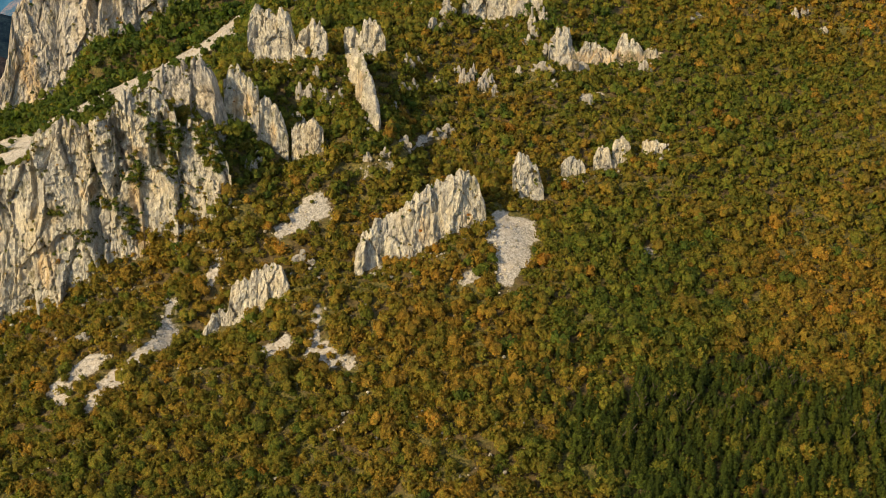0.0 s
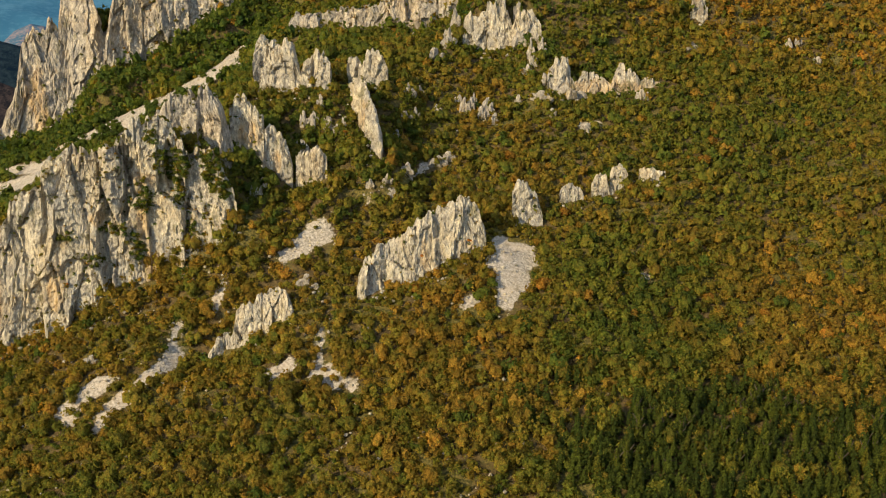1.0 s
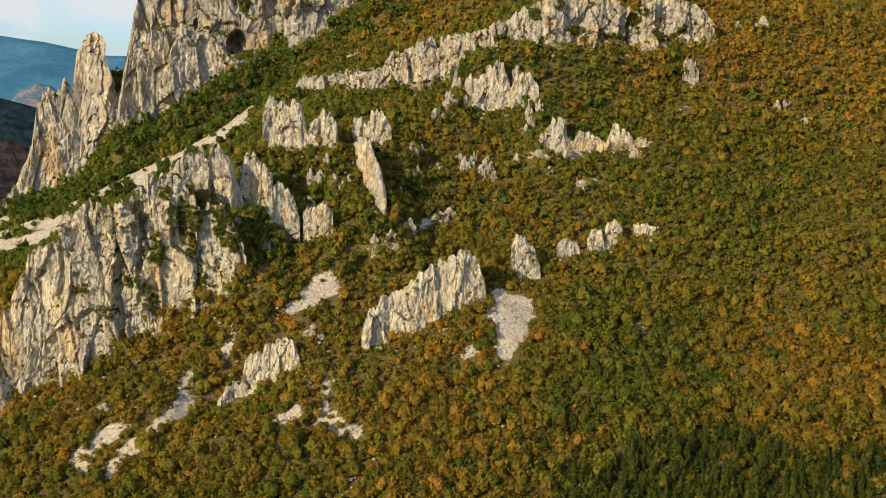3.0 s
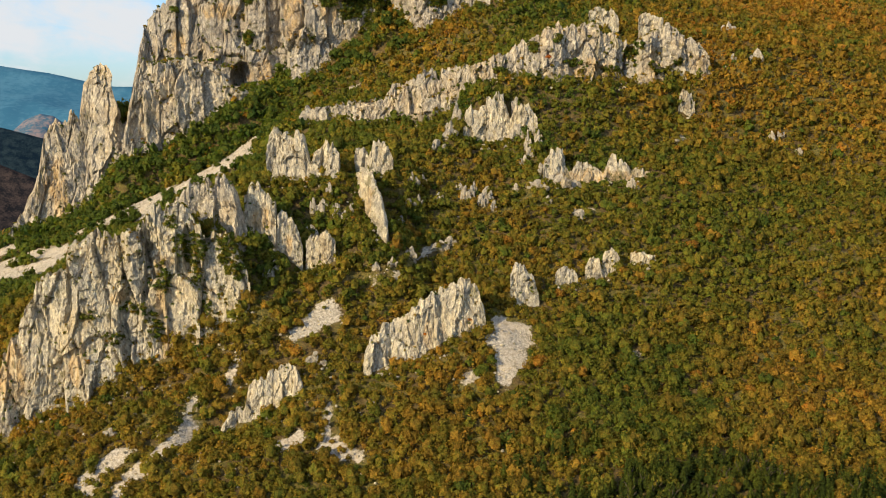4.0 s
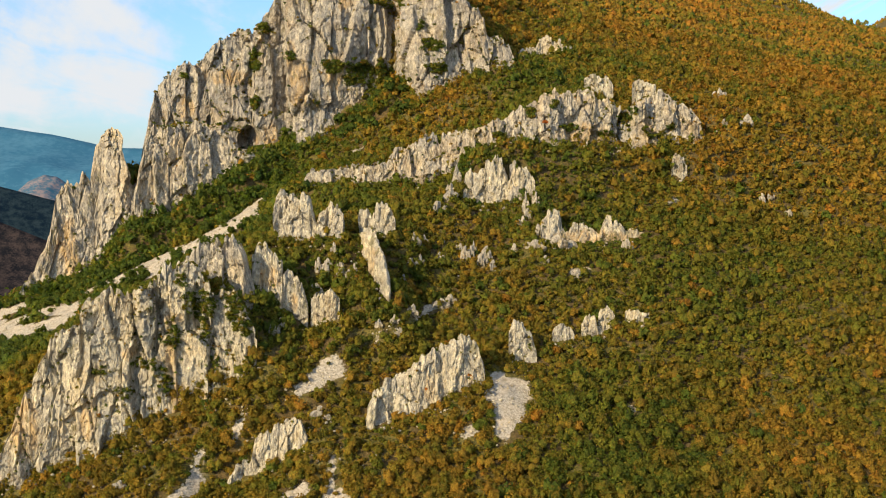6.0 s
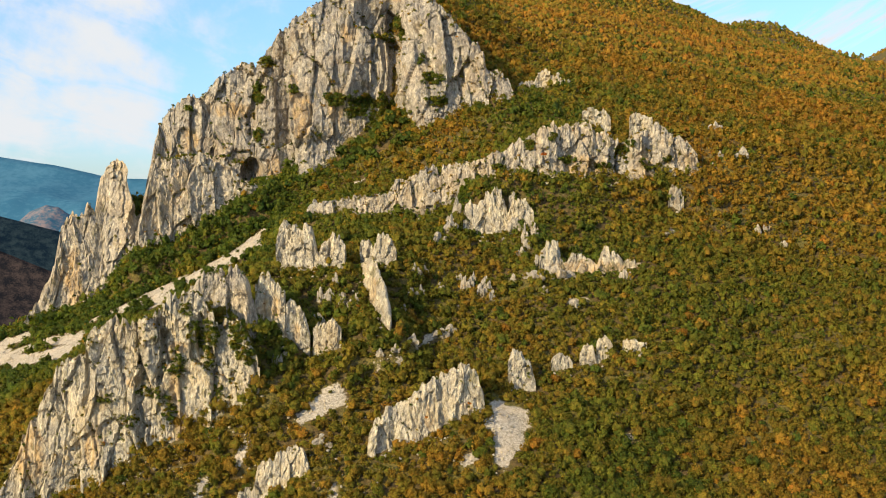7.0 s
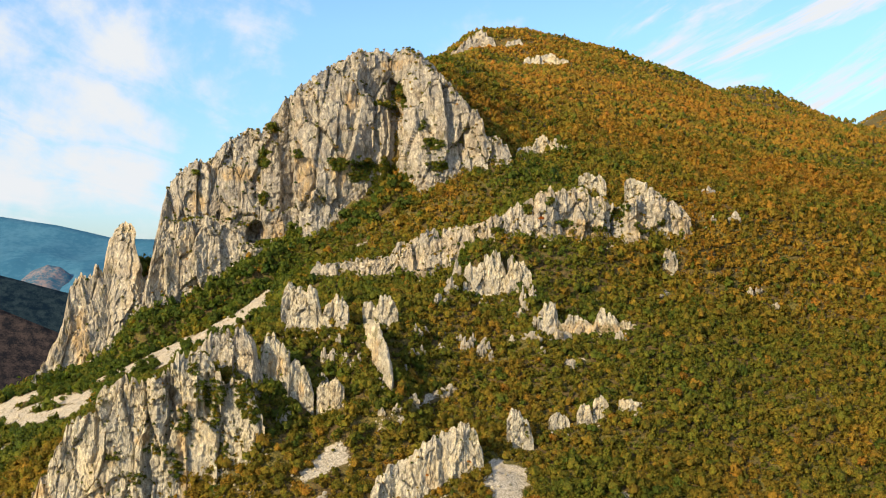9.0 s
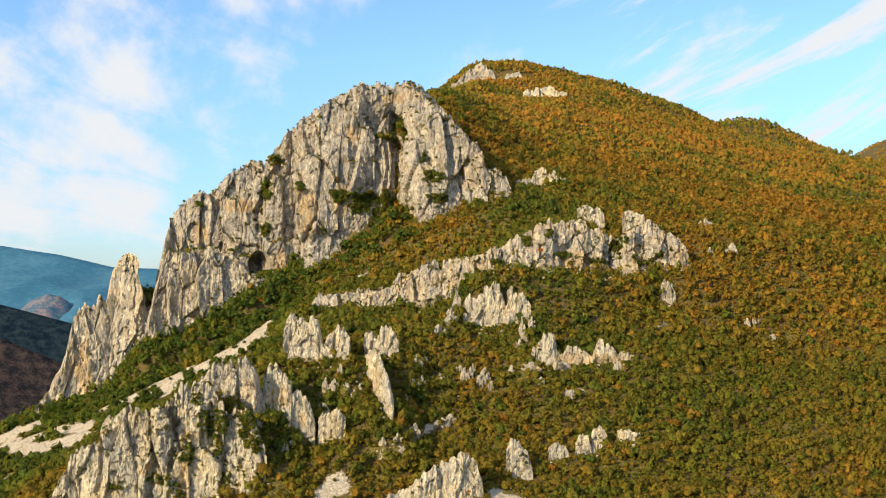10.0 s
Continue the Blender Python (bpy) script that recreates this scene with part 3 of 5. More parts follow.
# ---- scree: gravel runs, as lines in the plan with a width ----
SCREE_RUNS = [
    [(23, 328, 7.5), (22, 318, 6.8), (21, 312, 3.6), (20, 304, 1.2)],
    [(-41, 338, 3.2), (-47, 334, 4.6), (-53, 329, 2.6)],
    [(-75, 316, 1.5), (-74, 320, 1.5)],
    [(-86, 311, 1.4), (-86, 305, 3.0), (-88, 295, 2.2), (-93, 290, 3.0)],
    [(-97, 284, 3.0), (-101, 280, 2.6), (-101, 273, 2.2)],
    [(-103, 292, 2.4), (-110, 289, 2.8), (-115, 284, 2.2), (-112, 278, 2.0)],
    [(-39, 300, 1.2), (-39, 292, 1.0), (-38, 286, 2.2), (-33, 283, 2.6), (-27, 280, 1.8)],
    [(-54, 286, 2.0), (-48, 289, 2.5)],
    [(-14, 356, 1.2), (-8, 374, 1.6), (2, 380, 1.0)],
    [(-27, 347, 0.8), (-19, 348, 1.2)],
    [(56, 397, 2.5), (61, 398, 2.0)],
    [(67, 322, 1.8), (70, 324, 1.5)],
    [(10, 307, 2.0), (7, 306, 1.5)],
    [(-101, 520, 4.0), (-103, 505, 8.0), (-110, 487, 12.0), (-121, 472, 13.0), (-135, 474, 12.0), (-151, 483, 10.0), (-157, 470, 8.0)],
    [(-158, 473, 4.0), (-168, 470, 4.0), (-183, 476, 3.0)],
    [(-182, 433, 5.0), (-194, 436, 6.0), (-217, 456, 5.0), (-244, 492, 5.0)],
    [(-57, 538, 1.2), (-46, 537, 1.5)],
    [(-170, 424, 6.0), (-186, 434, 9.0), (-202, 440, 7.0), (-224, 460, 5.0)],
    [(-181, 448, 5.0), (-203, 470, 7.0), (-219, 470, 4.0)],
    [(-223, 486, 3.0), (-236, 489, 5.0), (-241, 492, 5.0)],
    [(-104, 498, 6.0), (-101, 478, 8.0), (-105, 472, 8.0), (-116, 472, 8.0), (-125, 472, 8.0)],
    [(-143, 494, 6.0), (-152, 482, 9.0), (-152, 468, 7.0), (-139, 451, 6.0)],
    [(-223, 494, 3.0), (-231, 490, 2.0)],
    [(-206, 413, 1.5), (-193, 412, 1.5)],
    [(169, 462, 1.5), (171, 462, 1.0)],
]


def scree(x, y):
    """How much gravel covers the ground, 0 to 1."""
    best = np.zeros(np.shape(x))
    wob = 2.2 * fbm(x / 4.5, y / 4.5, x * 0 + 8, 4, 0.65)
    for run in SCREE_RUNS:
        for (xa, ya, wa), (xb, yb, wb) in zip(run, run[1:]):
            ax, ay = xb - xa, yb - ya
            t = np.clip(((x - xa) * ax + (y - ya) * ay) / (ax * ax + ay * ay + 1e-9), 0, 1)
            w = wa + (wb - wa) * t
            d = np.hypot(x - xa - t * ax, y - ya - t * ay) + wob * np.clip(w / 4, 0.4, 1.1)
            best = np.maximum(best, np.clip(0.5 + (w - d) / 3.0, 0, 1))
    return best

# ---- mesh helpers ----
def mesh_object(name, verts, faces, material, parent=None, smooth=False, normals=None, **attributes):
    """One mesh object from arrays: faces is an (n, 3) or (n, 4) array."""
    me = bpy.data.meshes.new(name)
    verts, faces = np.asarray(verts, np.float32), np.asarray(faces, np.int32)
    n, k = faces.shape
    me.vertices.add(len(verts))
    me.vertices.foreach_set("co", verts.ravel())
    me.loops.add(n * k)
    me.loops.foreach_set("vertex_index", faces.ravel())
    me.polygons.add(n)
    me.polygons.foreach_set("loop_start", np.arange(0, n * k, k, dtype=np.int32))
    me.polygons.foreach_set("use_smooth", np.full(n, smooth))
    for key, value in attributes.items():
        me.attributes.new(key, "FLOAT", "POINT").data.foreach_set("value", np.asarray(value, np.float32))
    if normals is not None:
        me.attributes.new("custom_normal", "FLOAT_VECTOR", "POINT").data.foreach_set("vector", np.asarray(normals, np.float32).ravel())
    me.materials.append(material)
    me.update(calc_edges=True)
    ob = new(name, me)
    ob.parent = parent
    return ob


def grid_faces(rows, cols):
    i = np.arange(rows * cols).reshape(rows, cols)
    return np.stack([i[:-1, :-1], i[:-1, 1:], i[1:, 1:], i[1:, :-1]], -1).reshape(-1, 4)


# ---- the hillside ----
def spread(points):
    """Coordinates from (start, end, step) stretches."""
    return np.unique(np.concatenate([np.arange(a, b, s) for a, b, s in points]))


gx = spread([(-4800, -900, 300), (-900, -300, 40), (-300, 320, 3.0), (320, 900, 20), (900, 4900, 250)])
gy = spread([(-3000, 0, 250), (0, 220, 15), (220, 660, 2.8), (660, 1250, 8), (1250, 2000, 25), (2000, 5000, 200)])
GX, GY = np.meshgrid(gx, gy)
GZ = ground(GX, GY)
hillside = mesh_object("ground", np.stack([GX, GY, GZ], -1).reshape(-1, 3), grid_faces(len(gy), len(gx)), GROUND, smooth=True,
                       scree=scree(GX, GY).ravel())
tagged(hillside, "steep brown soil hillside with pale gravel runs between the scrub", "hillside", kind="structure")


# ---- rocks ----
BUSHES = []          # bushy patches on the cliff faces
LEDGES = []          # places on rock where small plants grow
FOOTPRINTS = []      # plan of the rocks, kept clear of scrub


def rock(name, stations, thick, label, category="rock outcrop", ribs=5.0, jag=0.10, lean=0.18, rough=1.0, step=0.6, seed=1,
         material=None, hollows=(), ochre=(), plants=0.02, group="", sections=1, part_name="pillar", clear=None, bulk=0.0, green=(), edges=(), grooves=()):
    """A limestone wall: a crest line raised from its foot, cut into upright ribs with cracks between them.
    hollows: (x, z, half width, half height, depth); ochre and green: (x, z, half width, half height);
    edges: (x, z from, z to, step forward, run); grooves: (line of x and z, half width, depth)."""
    rng = np.random.RandomState(seed)
    st = np.array(stations, float)
    d = np.concatenate([[0], np.cumsum(np.hypot(np.diff(st[:, 0]), np.diff(st[:, 1])))])
    length = d[-1]
    ns = max(14, int(length / step))
    s = np.linspace(0, length, ns)
    X, Y, zb, zc = (np.interp(s, d, st[:, k]) for k in range(4))
    tx, ty = np.gradient(X), np.gradient(Y)
    k = min(max(3, int(1.2 * ribs / step)), ns // 3) | 1
    pad = np.pad(np.stack([tx, ty]), ((0, 0), (k, k)), "edge")
    tx, ty = (np.convolve(p, np.ones(2 * k + 1) / (2 * k + 1), "valid") for p in pad)
    norm = np.hypot(tx, ty) + 1e-9
    nx, ny = ty / norm, -tx / norm
    tall = np.maximum(zc - zb, 0.5)
    if length < 20:
        tall = tall.max() * (tall / tall.max()) ** 0.6
        zc = zb + tall
    # broken crest: blocks of uneven height
    (r1, r2, r3), du, _, gap = cells(s / ribs + 0.35 * fbm(s / ribs, s * 0, s * 0 + seed, 2), s * 0 + 0.5, seed)
    (q1, q2, _), dq, _, gap2 = cells(s / ribs * 2.7, s * 0 + 0.5, seed + 50)
    dip = np.minimum(jag * tall, 6.0)
    crest = zc + dip * (0.7 * r1 + 0.5 * r2 * du + 0.35 * q1 + 0.4 * q2 * dq) - dip * 0.5 * sstep(gap, 0.12, 0.0) - 0.3 * dip * sstep(gap2, 0.12, 0.0)
    crest += np.minimum(tall * 0.07, 1.3) * fbm(s / 1.3, s * 0 + seed, s * 0, 3, 0.6)
    crest = np.maximum(crest, zb + 0.3)
    foot = zb - 7
    nf = max(10, int((np.percentile(crest - foot, 90)) / step))
    nt, nb = max(4, int(thick / step / 1.4)), 8
    h = np.concatenate([np.linspace(0, 1, nf), np.ones(nt), np.linspace(1, 0, nb + 1)[1:]])
    a = np.concatenate([np.zeros(nf), np.linspace(0, 1, nt + 1)[1:], np.ones(nb)])        # 0 front, 1 back
    H, S = np.meshgrid(h, s, indexing="ij")
    A = np.repeat(a[:, None], ns, 1)
    Z = foot + H * (crest - foot)
    ends = np.clip(np.minimum(s, length - s) / max(2.0, thick * 0.6), 0.15, 1) ** 0.5
    wid = thick * ends * np.clip(tall / (thick * 0.9), 0.35, 1)
    # a face of upright blocks, plates and cracks, at three sizes
    size = ribs * np.clip(tall / (ribs * 1.2), 0.45, 1)
    front = 0 * Z
    WS = S + 0.10 * ribs * fbm(S / ribs / 1.5, Z / ribs / 2.5, S * 0 + seed, 3)
    WZ = Z + 0.5 * ribs * fbm(S / ribs / 1.2, Z / ribs / 3, S * 0 + seed + 9, 2)
    shift, slip = 0 * Z, 0 * Z
    for k, (w, tallness, amp, crack) in enumerate(((1.0, 3.0, 1.25, 0.10), (0.45, 2.6, 0.44, 0.07), (0.19, 2.2, 0.11, 0.05))):
        (r1, r2, r3), du, dv, gap = cells(WS / (ribs * w), WZ / (ribs * w * tallness), seed * 3 + k)
        amp = amp * size * rough
        front += amp * (0.19 * r1 + 0.30 * r2 * du + 0.24 * r3 * dv) - amp * crack * sstep(gap, 0.06, 0.0)
        shift, slip = shift + r1 * w, slip + r3 * w
    # sharp upright flutes, broken off from block to block
    for w, tallness, amp in ((0.50 * ribs, 6.0, 0.05), (0.21 * ribs, 6.0, 0.08), (1.4, 6.0, 0.12), (0.8, 4.0, 0.13)):
        w = max(w, 2.3 * step)
        v = vnoise(WS / w + 3.0 * shift, WZ / (w * tallness) + 2.0 * slip, S * 0 + seed + 31)
        front += amp * w * rough * np.clip(size / ribs, 0.5, 1) * (0.6 - 1.6 * np.abs(v))
    if bulk:
        front += bulk * 0.9 * fbm(S / ribs / 2.4, Z / ribs / 3.6, S * 0 + seed + 71, 2)
    front += rough * size * 0.08 * fbm(S / ribs / 0.6, Z / ribs / 0.9, S * 0 + 2 * seed, 4, 0.6)
    front += 0.22 * rough * fbm(S / 0.9, Z / 1.2, S * 0 + seed, 2, 0.6)
    # weathered bedding steps
    bed = (Z + 0.5 * ribs * fbm(S / ribs / 2.5, Z / ribs / 3, S * 0 + 4, 3)) / (ribs * 0.9) + 1.7 * shift
    front += rough * size * 0.09 * (0.5 - bed % 1.0) * (0.4 + 0.6 * vnoise(S / ribs / 2, Z / ribs / 2, S * 0 + 6))
    for ex, ez0, ez1, forward, run in edges:
        across = X + 0 * Z - ex - 1.2 * fbm(Z / 6, S * 0, S * 0 + 2, 2)
        front += forward * sstep(across, -1.0, 1.0) * (1 - sstep(across, 3.0, run)) * sstep(Z, ez0 - 6, ez0 + 6) * sstep(Z, ez1 + 8, ez1 - 8)
    for line, gw, depth in grooves:
        line = np.array(line, float)
        far = np.full(Z.shape, 99.0)
        for (xa, za), (xb, zb_) in zip(line, line[1:]):
            t = np.clip(((X - xa) * (xb - xa) + (Z - za) * (zb_ - za)) / ((xb - xa) ** 2 + (zb_ - za) ** 2), 0, 1)
            far = np.minimum(far, np.hypot(X - xa - t * (xb - xa), Z - za - t * (zb_ - za)))
        far = far + 0.5 * gw * fbm(S / 2.5, Z / 2.5, S * 0 + 7, 3)
        front -= depth * sstep(far, gw, 0.2 * gw)
    gully = np.zeros(Z.shape, bool)
    for hx, hz, hw, hh, depth in hollows:
        r = np.hypot((X + 0 * Z - hx) / hw, (Z - hz) / hh)
        dent = depth * sstep(r, 1.05, 0.80 if depth > 10 or hw < 6 else 0.25)
        front -= dent * sstep(Z, hz - 0.62 * hh, hz - 0.5 * hh) if depth > 10 else dent
        if hh > 3 * hw:
            gully |= r < 1.0
    bushy = np.zeros(Z.shape, bool)
    for gx0, gz0, gw, gh in green:
        bushy |= np.hypot((X + 0 * Z - gx0) / gw, (Z - gz0) / gh) + 0.5 * fbm(S / 3, Z / 3, S * 0 + 3, 3) < 1.0
    top_cut = sstep(H, 0.90, 1.0) * np.minimum(tall * 0.06, 1.0)
    front -= top_cut * (A < 0.01)
    off = np.where(A < 0.01, front, front[nf - 1] * (1 - A) - A * wid)
    wobz = np.where((A > 0.01) & (H > 0.99), min(2.5, 0.5 + 0.08 * thick) * fbm(S / 3, A * thick / 3, S * 0 + 5, 3), 0) - np.minimum(0.5 * thick, 0.3 * tall) * A ** 2 * H
    back = lean * np.maximum(Z - zb, -2)
    mx, my = -X / (Y + 55), -1.0
    PX, PY = X + nx * off - mx * back, Y + ny * off - my * back
    tint = np.zeros(Z.shape)
    for ox, oz, ow, oh in ochre:
        r = np.hypot((X + 0 * Z - ox) / ow, (Z - oz) / oh) + 0.35 * fbm(PX / 4, PY / 4, Z / 10, 3)
        tint = np.maximum(tint, sstep(r, 1.15, 0.6))
    V = np.stack([PX, PY, Z + wobz], -1)
    rows = len(h)
    F = grid_faces(rows, ns)[:, ::-1]
    base = V.reshape(-1, 3).copy()
    # end caps
    for col in (0, ns - 1):
        ring = np.arange(rows) * ns + col
        half = rows // 2
        cap = np.stack([ring[:half - 1], ring[1:half], ring[::-1][1:half], ring[::-1][:half - 1]], -1)
        F = np.concatenate([F, cap if col == 0 else cap[:, ::-1]])
    if sections < 2:
        ob = mesh_object(name, base, F, material or LIMESTONE, ochre=tint.ravel())
    else:
        ob = new(name)
        ob.location = (X.mean(), Y.mean(), zb.min())
        cuts = np.unique(np.clip(np.round((np.arange(1, sections) + rng.uniform(-0.25, 0.25, sections - 1)) / sections * ns).astype(int), 4, ns - 4))
        column = F.reshape(-1, 4) % ns
        where = np.searchsorted(cuts, column.min(1), "right")
        for k in range(len(cuts) + 1):
            f = F[where == k]
            used, inv = np.unique(f, return_inverse=True)
            mesh_object(part_name, base[used] - np.array(ob.location), inv.reshape(-1, 4), material or LIMESTONE, parent=ob, ochre=tint.ravel()[used])
    tagged(ob, label, category, group=group)
    # ledges: upward facing parts of the front
    gz = np.gradient(V, axis=0)
    gs = np.gradient(V, axis=1)
    nrm = np.cross(gs, gz)
    nrm /= np.linalg.norm(nrm, axis=-1, keepdims=True) + 1e-9
    good = (np.abs(nrm[..., 2]) > 0.62) & (Z > zb + 1.5) & (A < 0.9)
    pick = (good & (rng.rand(*good.shape) < plants)) | (gully & (A < 0.01) & (rng.rand(*good.shape) < 0.05))
    LEDGES.extend(V[pick].tolist())
    leafy = bushy & (A < 0.01) & (rng.rand(*good.shape) < 0.8 * step ** 2)
    BUSHES.extend((V + np.stack([nx + 0 * Z, ny + 0 * Z, 0 * Z + 0.3], -1) * 0.4)[leafy].tolist())
    FOOTPRINTS.append((X + nx * 1.0, Y + ny * 1.0, np.full(ns, clear if clear is not None else (0.5 if thick < 5.5 else (0.0 if thick < 9 else -0.6 * ribs))), nx, ny, (wid + lean * tall * 0.8) if thick < 20 else (lean * tall + 5) / 0.8))
    return ob


rock("cliff", LEFT_CLIFF, 16, "tall ribbed pale limestone cliff with ochre streaks and ledge plants", "cliff", ribs=9, jag=0.06, lean=0.16, rough=1.0, bulk=1.5, step=0.42, seed=11, plants=0.22, sections=6,
     hollows=[(-91, 152, 2.0, 9, 3.0), (-122, 118, 5, 5, 2.0)],
     grooves=[([(-113, 162), (-111, 145), (-112.5, 128), (-110.5, 108)], 1.9, 3.6), ([(-105.5, 164), (-104, 152), (-105.5, 138)], 1.7, 2.8), ([(-132, 153), (-130, 140), (-131.5, 128)], 1.4, 2.0), ([(-85, 141), (-86.5, 128), (-86, 116)], 1.4, 2.0)], ochre=[(-151, 110, 5, 14), (-98, 116, 4, 9), (-128.4, 115, 3, 8.5), (-100.5, 133, 2.2, 8.5), (-114, 136, 3.5, 2.5), (-89.7, 119, 5.5, 3), (-99.7, 148, 3.4, 2.2)],
     green=[(-89.8, 152.4, 5.1, 5.1), (-100.9, 142.3, 3.0, 5.1), (-102.2, 124.6, 2.1, 3.0), (-77, 153.3, 3.0, 5.6), (-87.8, 142, 2.1, 2.6), (-109.9, 132.5, 4.6, 2.1), (-124.6, 129.7, 2.5, 1.7),
            (-116.6, 122.7, 3.3, 2.1), (-96.8, 162.2, 2.5, 3.0), (-104.1, 129.3, 2.1, 2.1), (-74.6, 144.2, 2.2, 2.2), (-84.4, 131.1, 1.7, 4.3)])
rock("rock_tower", TOWER, 10, "grey limestone tower standing above the ribbed cliff", material=WEATHERED, ribs=6, jag=0.14, lean=0.2, seed=12, step=0.45, plants=0.15, sections=3)
rock("rock_rib", RIB, 5, "broken limestone rib with rusty bushes at its foot", ribs=4, jag=0.14, lean=0.2, rough=1.0, seed=13, step=0.45, plants=0.3, ochre=[(-70, 160, 6, 4)], sections=2)
rock("slab_spire", SPIREB, 3.5, "tall pale limestone slab standing on edge", ribs=3.5, jag=0.07, lean=0.12, seed=38, step=0.36, ochre=[(-60, 150, 2, 5)], group="slab spires")
rock("slab_spire", SPIREC, 3.5, "short split limestone slab standing in scrub", ribs=3.5, jag=0.12, lean=0.15, seed=39, step=0.36, group="slab spires")
rock("rock_buttress", BUTTRESS, 9, "blocky grey limestone buttress split by a crack", ribs=6, jag=0.10, lean=0.2, seed=14, step=0.45, sections=2)
rock("twin_rock_spire", TWIN, 3, "pair of short pale limestone spires in scrub", ribs=3.5, jag=0.14, lean=0.1, seed=15, step=0.4, sections=2, part_name="spire")
rock("leaning_rock_slab", LEANING, 2.0, "thin leaning slab of pale limestone, tapering downhill", ribs=2.6, jag=0.06, lean=0.15, seed=16, step=0.4, ochre=[(-30, 165, 2, 6)])
rock("rock_outcrop", CENTER, 8, "ridge of pale fluted limestone rising above a gravel patch", ribs=5, jag=0.09, lean=0.2, step=0.33, seed=17, plants=0.06, ochre=[(8, 128, 2.5, 3), (-6, 126, 2, 6)], sections=4)
rock("rock_spire", SPIRE, 5, "single blunt limestone spire standing in scrub", ribs=4, jag=0.08, lean=0.12, step=0.33, seed=18)
for i, (line, seed) in enumerate(((D1, 21), (D2, 22), (D3, 23), (D4, 24))):
    rock("rock_tooth", line, 3.5, ("blunt pale limestone tooth", "leaning pale limestone tooth", "narrow pale limestone tooth", "low broken limestone tooth")[i] + " standing in autumn scrub",
         ribs=3, jag=0.12, lean=0.12, step=0.33, seed=seed, group="rock teeth in a row")
rock("low_outcrop", LOW, 6, "low tilted limestone outcrop above the gravel runs", ribs=4.5, jag=0.10, lean=0.25, step=0.33, seed=25, sections=2)
rock("rock_post", SOLO, 3.5, "lone limestone post among green bushes", ribs=3.5, jag=0.10, lean=0.08, step=0.4, seed=26)
rock("cliff_band", RIDGE, 12, "long pale limestone band climbing the slope in flutes", "cliff", material=WEATHERED, ribs=7, jag=0.10, lean=0.3, rough=1.1, step=0.55, seed=27, plants=0.10, sections=7,
     hollows=[(92, 226, 4, 14, 4)], ochre=[(70, 222, 14, 6), (104, 222, 5, 10)],
     grooves=[([(60, 226), (72, 223), (84, 221), (92, 222)], 1.6, 1.6), ([(102, 224), (110, 221), (118, 226)], 1.4, 1.5)],
     green=[(79.6, 222, 5, 1.5), (61.8, 225, 5, 1.6), (108, 221, 4, 1.6), (42.6, 232, 2.2, 1.6), (93.5, 233, 2.6, 5), (117, 226, 3, 1.4), (53, 236, 1.8, 2.0), (26, 221, 3, 1.4), (101, 224, 2.2, 2)])
rock("capping_rock", CAPA, 4, "small white limestone blocks capping the band", ribs=3.5, jag=0.14, lean=0.12, seed=28, group="capping rocks")
rock("capping_rock", CAPB, 4, "small white limestone block on the rim of the band", ribs=3.5, jag=0.14, lean=0.12, seed=29, group="capping rocks")
rock("fluted_outcrop", FLUTED, 6, "fluted pale limestone outcrop with a tall middle flake", ribs=5, jag=0.16, lean=0.2, step=0.5, seed=30, plants=0.03, sections=3)
rock("broken_outcrop", BROKEN, 5, "row of broken low limestone ribs with rusty soil", ribs=4.5, jag=0.25, lean=0.3, step=0.5, seed=31, plants=0.08, ochre=[(65, 172, 20, 5)], sections=4)
rock("rock_pinnacle", PINNACLE, 20, "sharp grey limestone pinnacle with a stepped crest", "rock pinnacle", material=WEATHERED, ribs=9, jag=0.07, lean=0.38, rough=1.1, step=0.65, seed=32, plants=0.03, sections=4,
     ochre=[(-206, 158, 5, 18)])
rock("saddle_rock", SADDLE, 9, "ribbed limestone wall below a saddle of dark rusty bushes", material=WEATHERED, ribs=6, jag=0.12, lean=0.35, rough=1.1, step=0.6, seed=40, plants=0.10, sections=2)
rock("cave_buttress", CAVE_TIER, 10, "lower limestone tier below the cave, topped with brown grass", "cliff", material=WEATHERED, ribs=9, jag=0.06, lean=0.14, rough=1.1, step=0.6, seed=33, plants=0.10, sections=3)
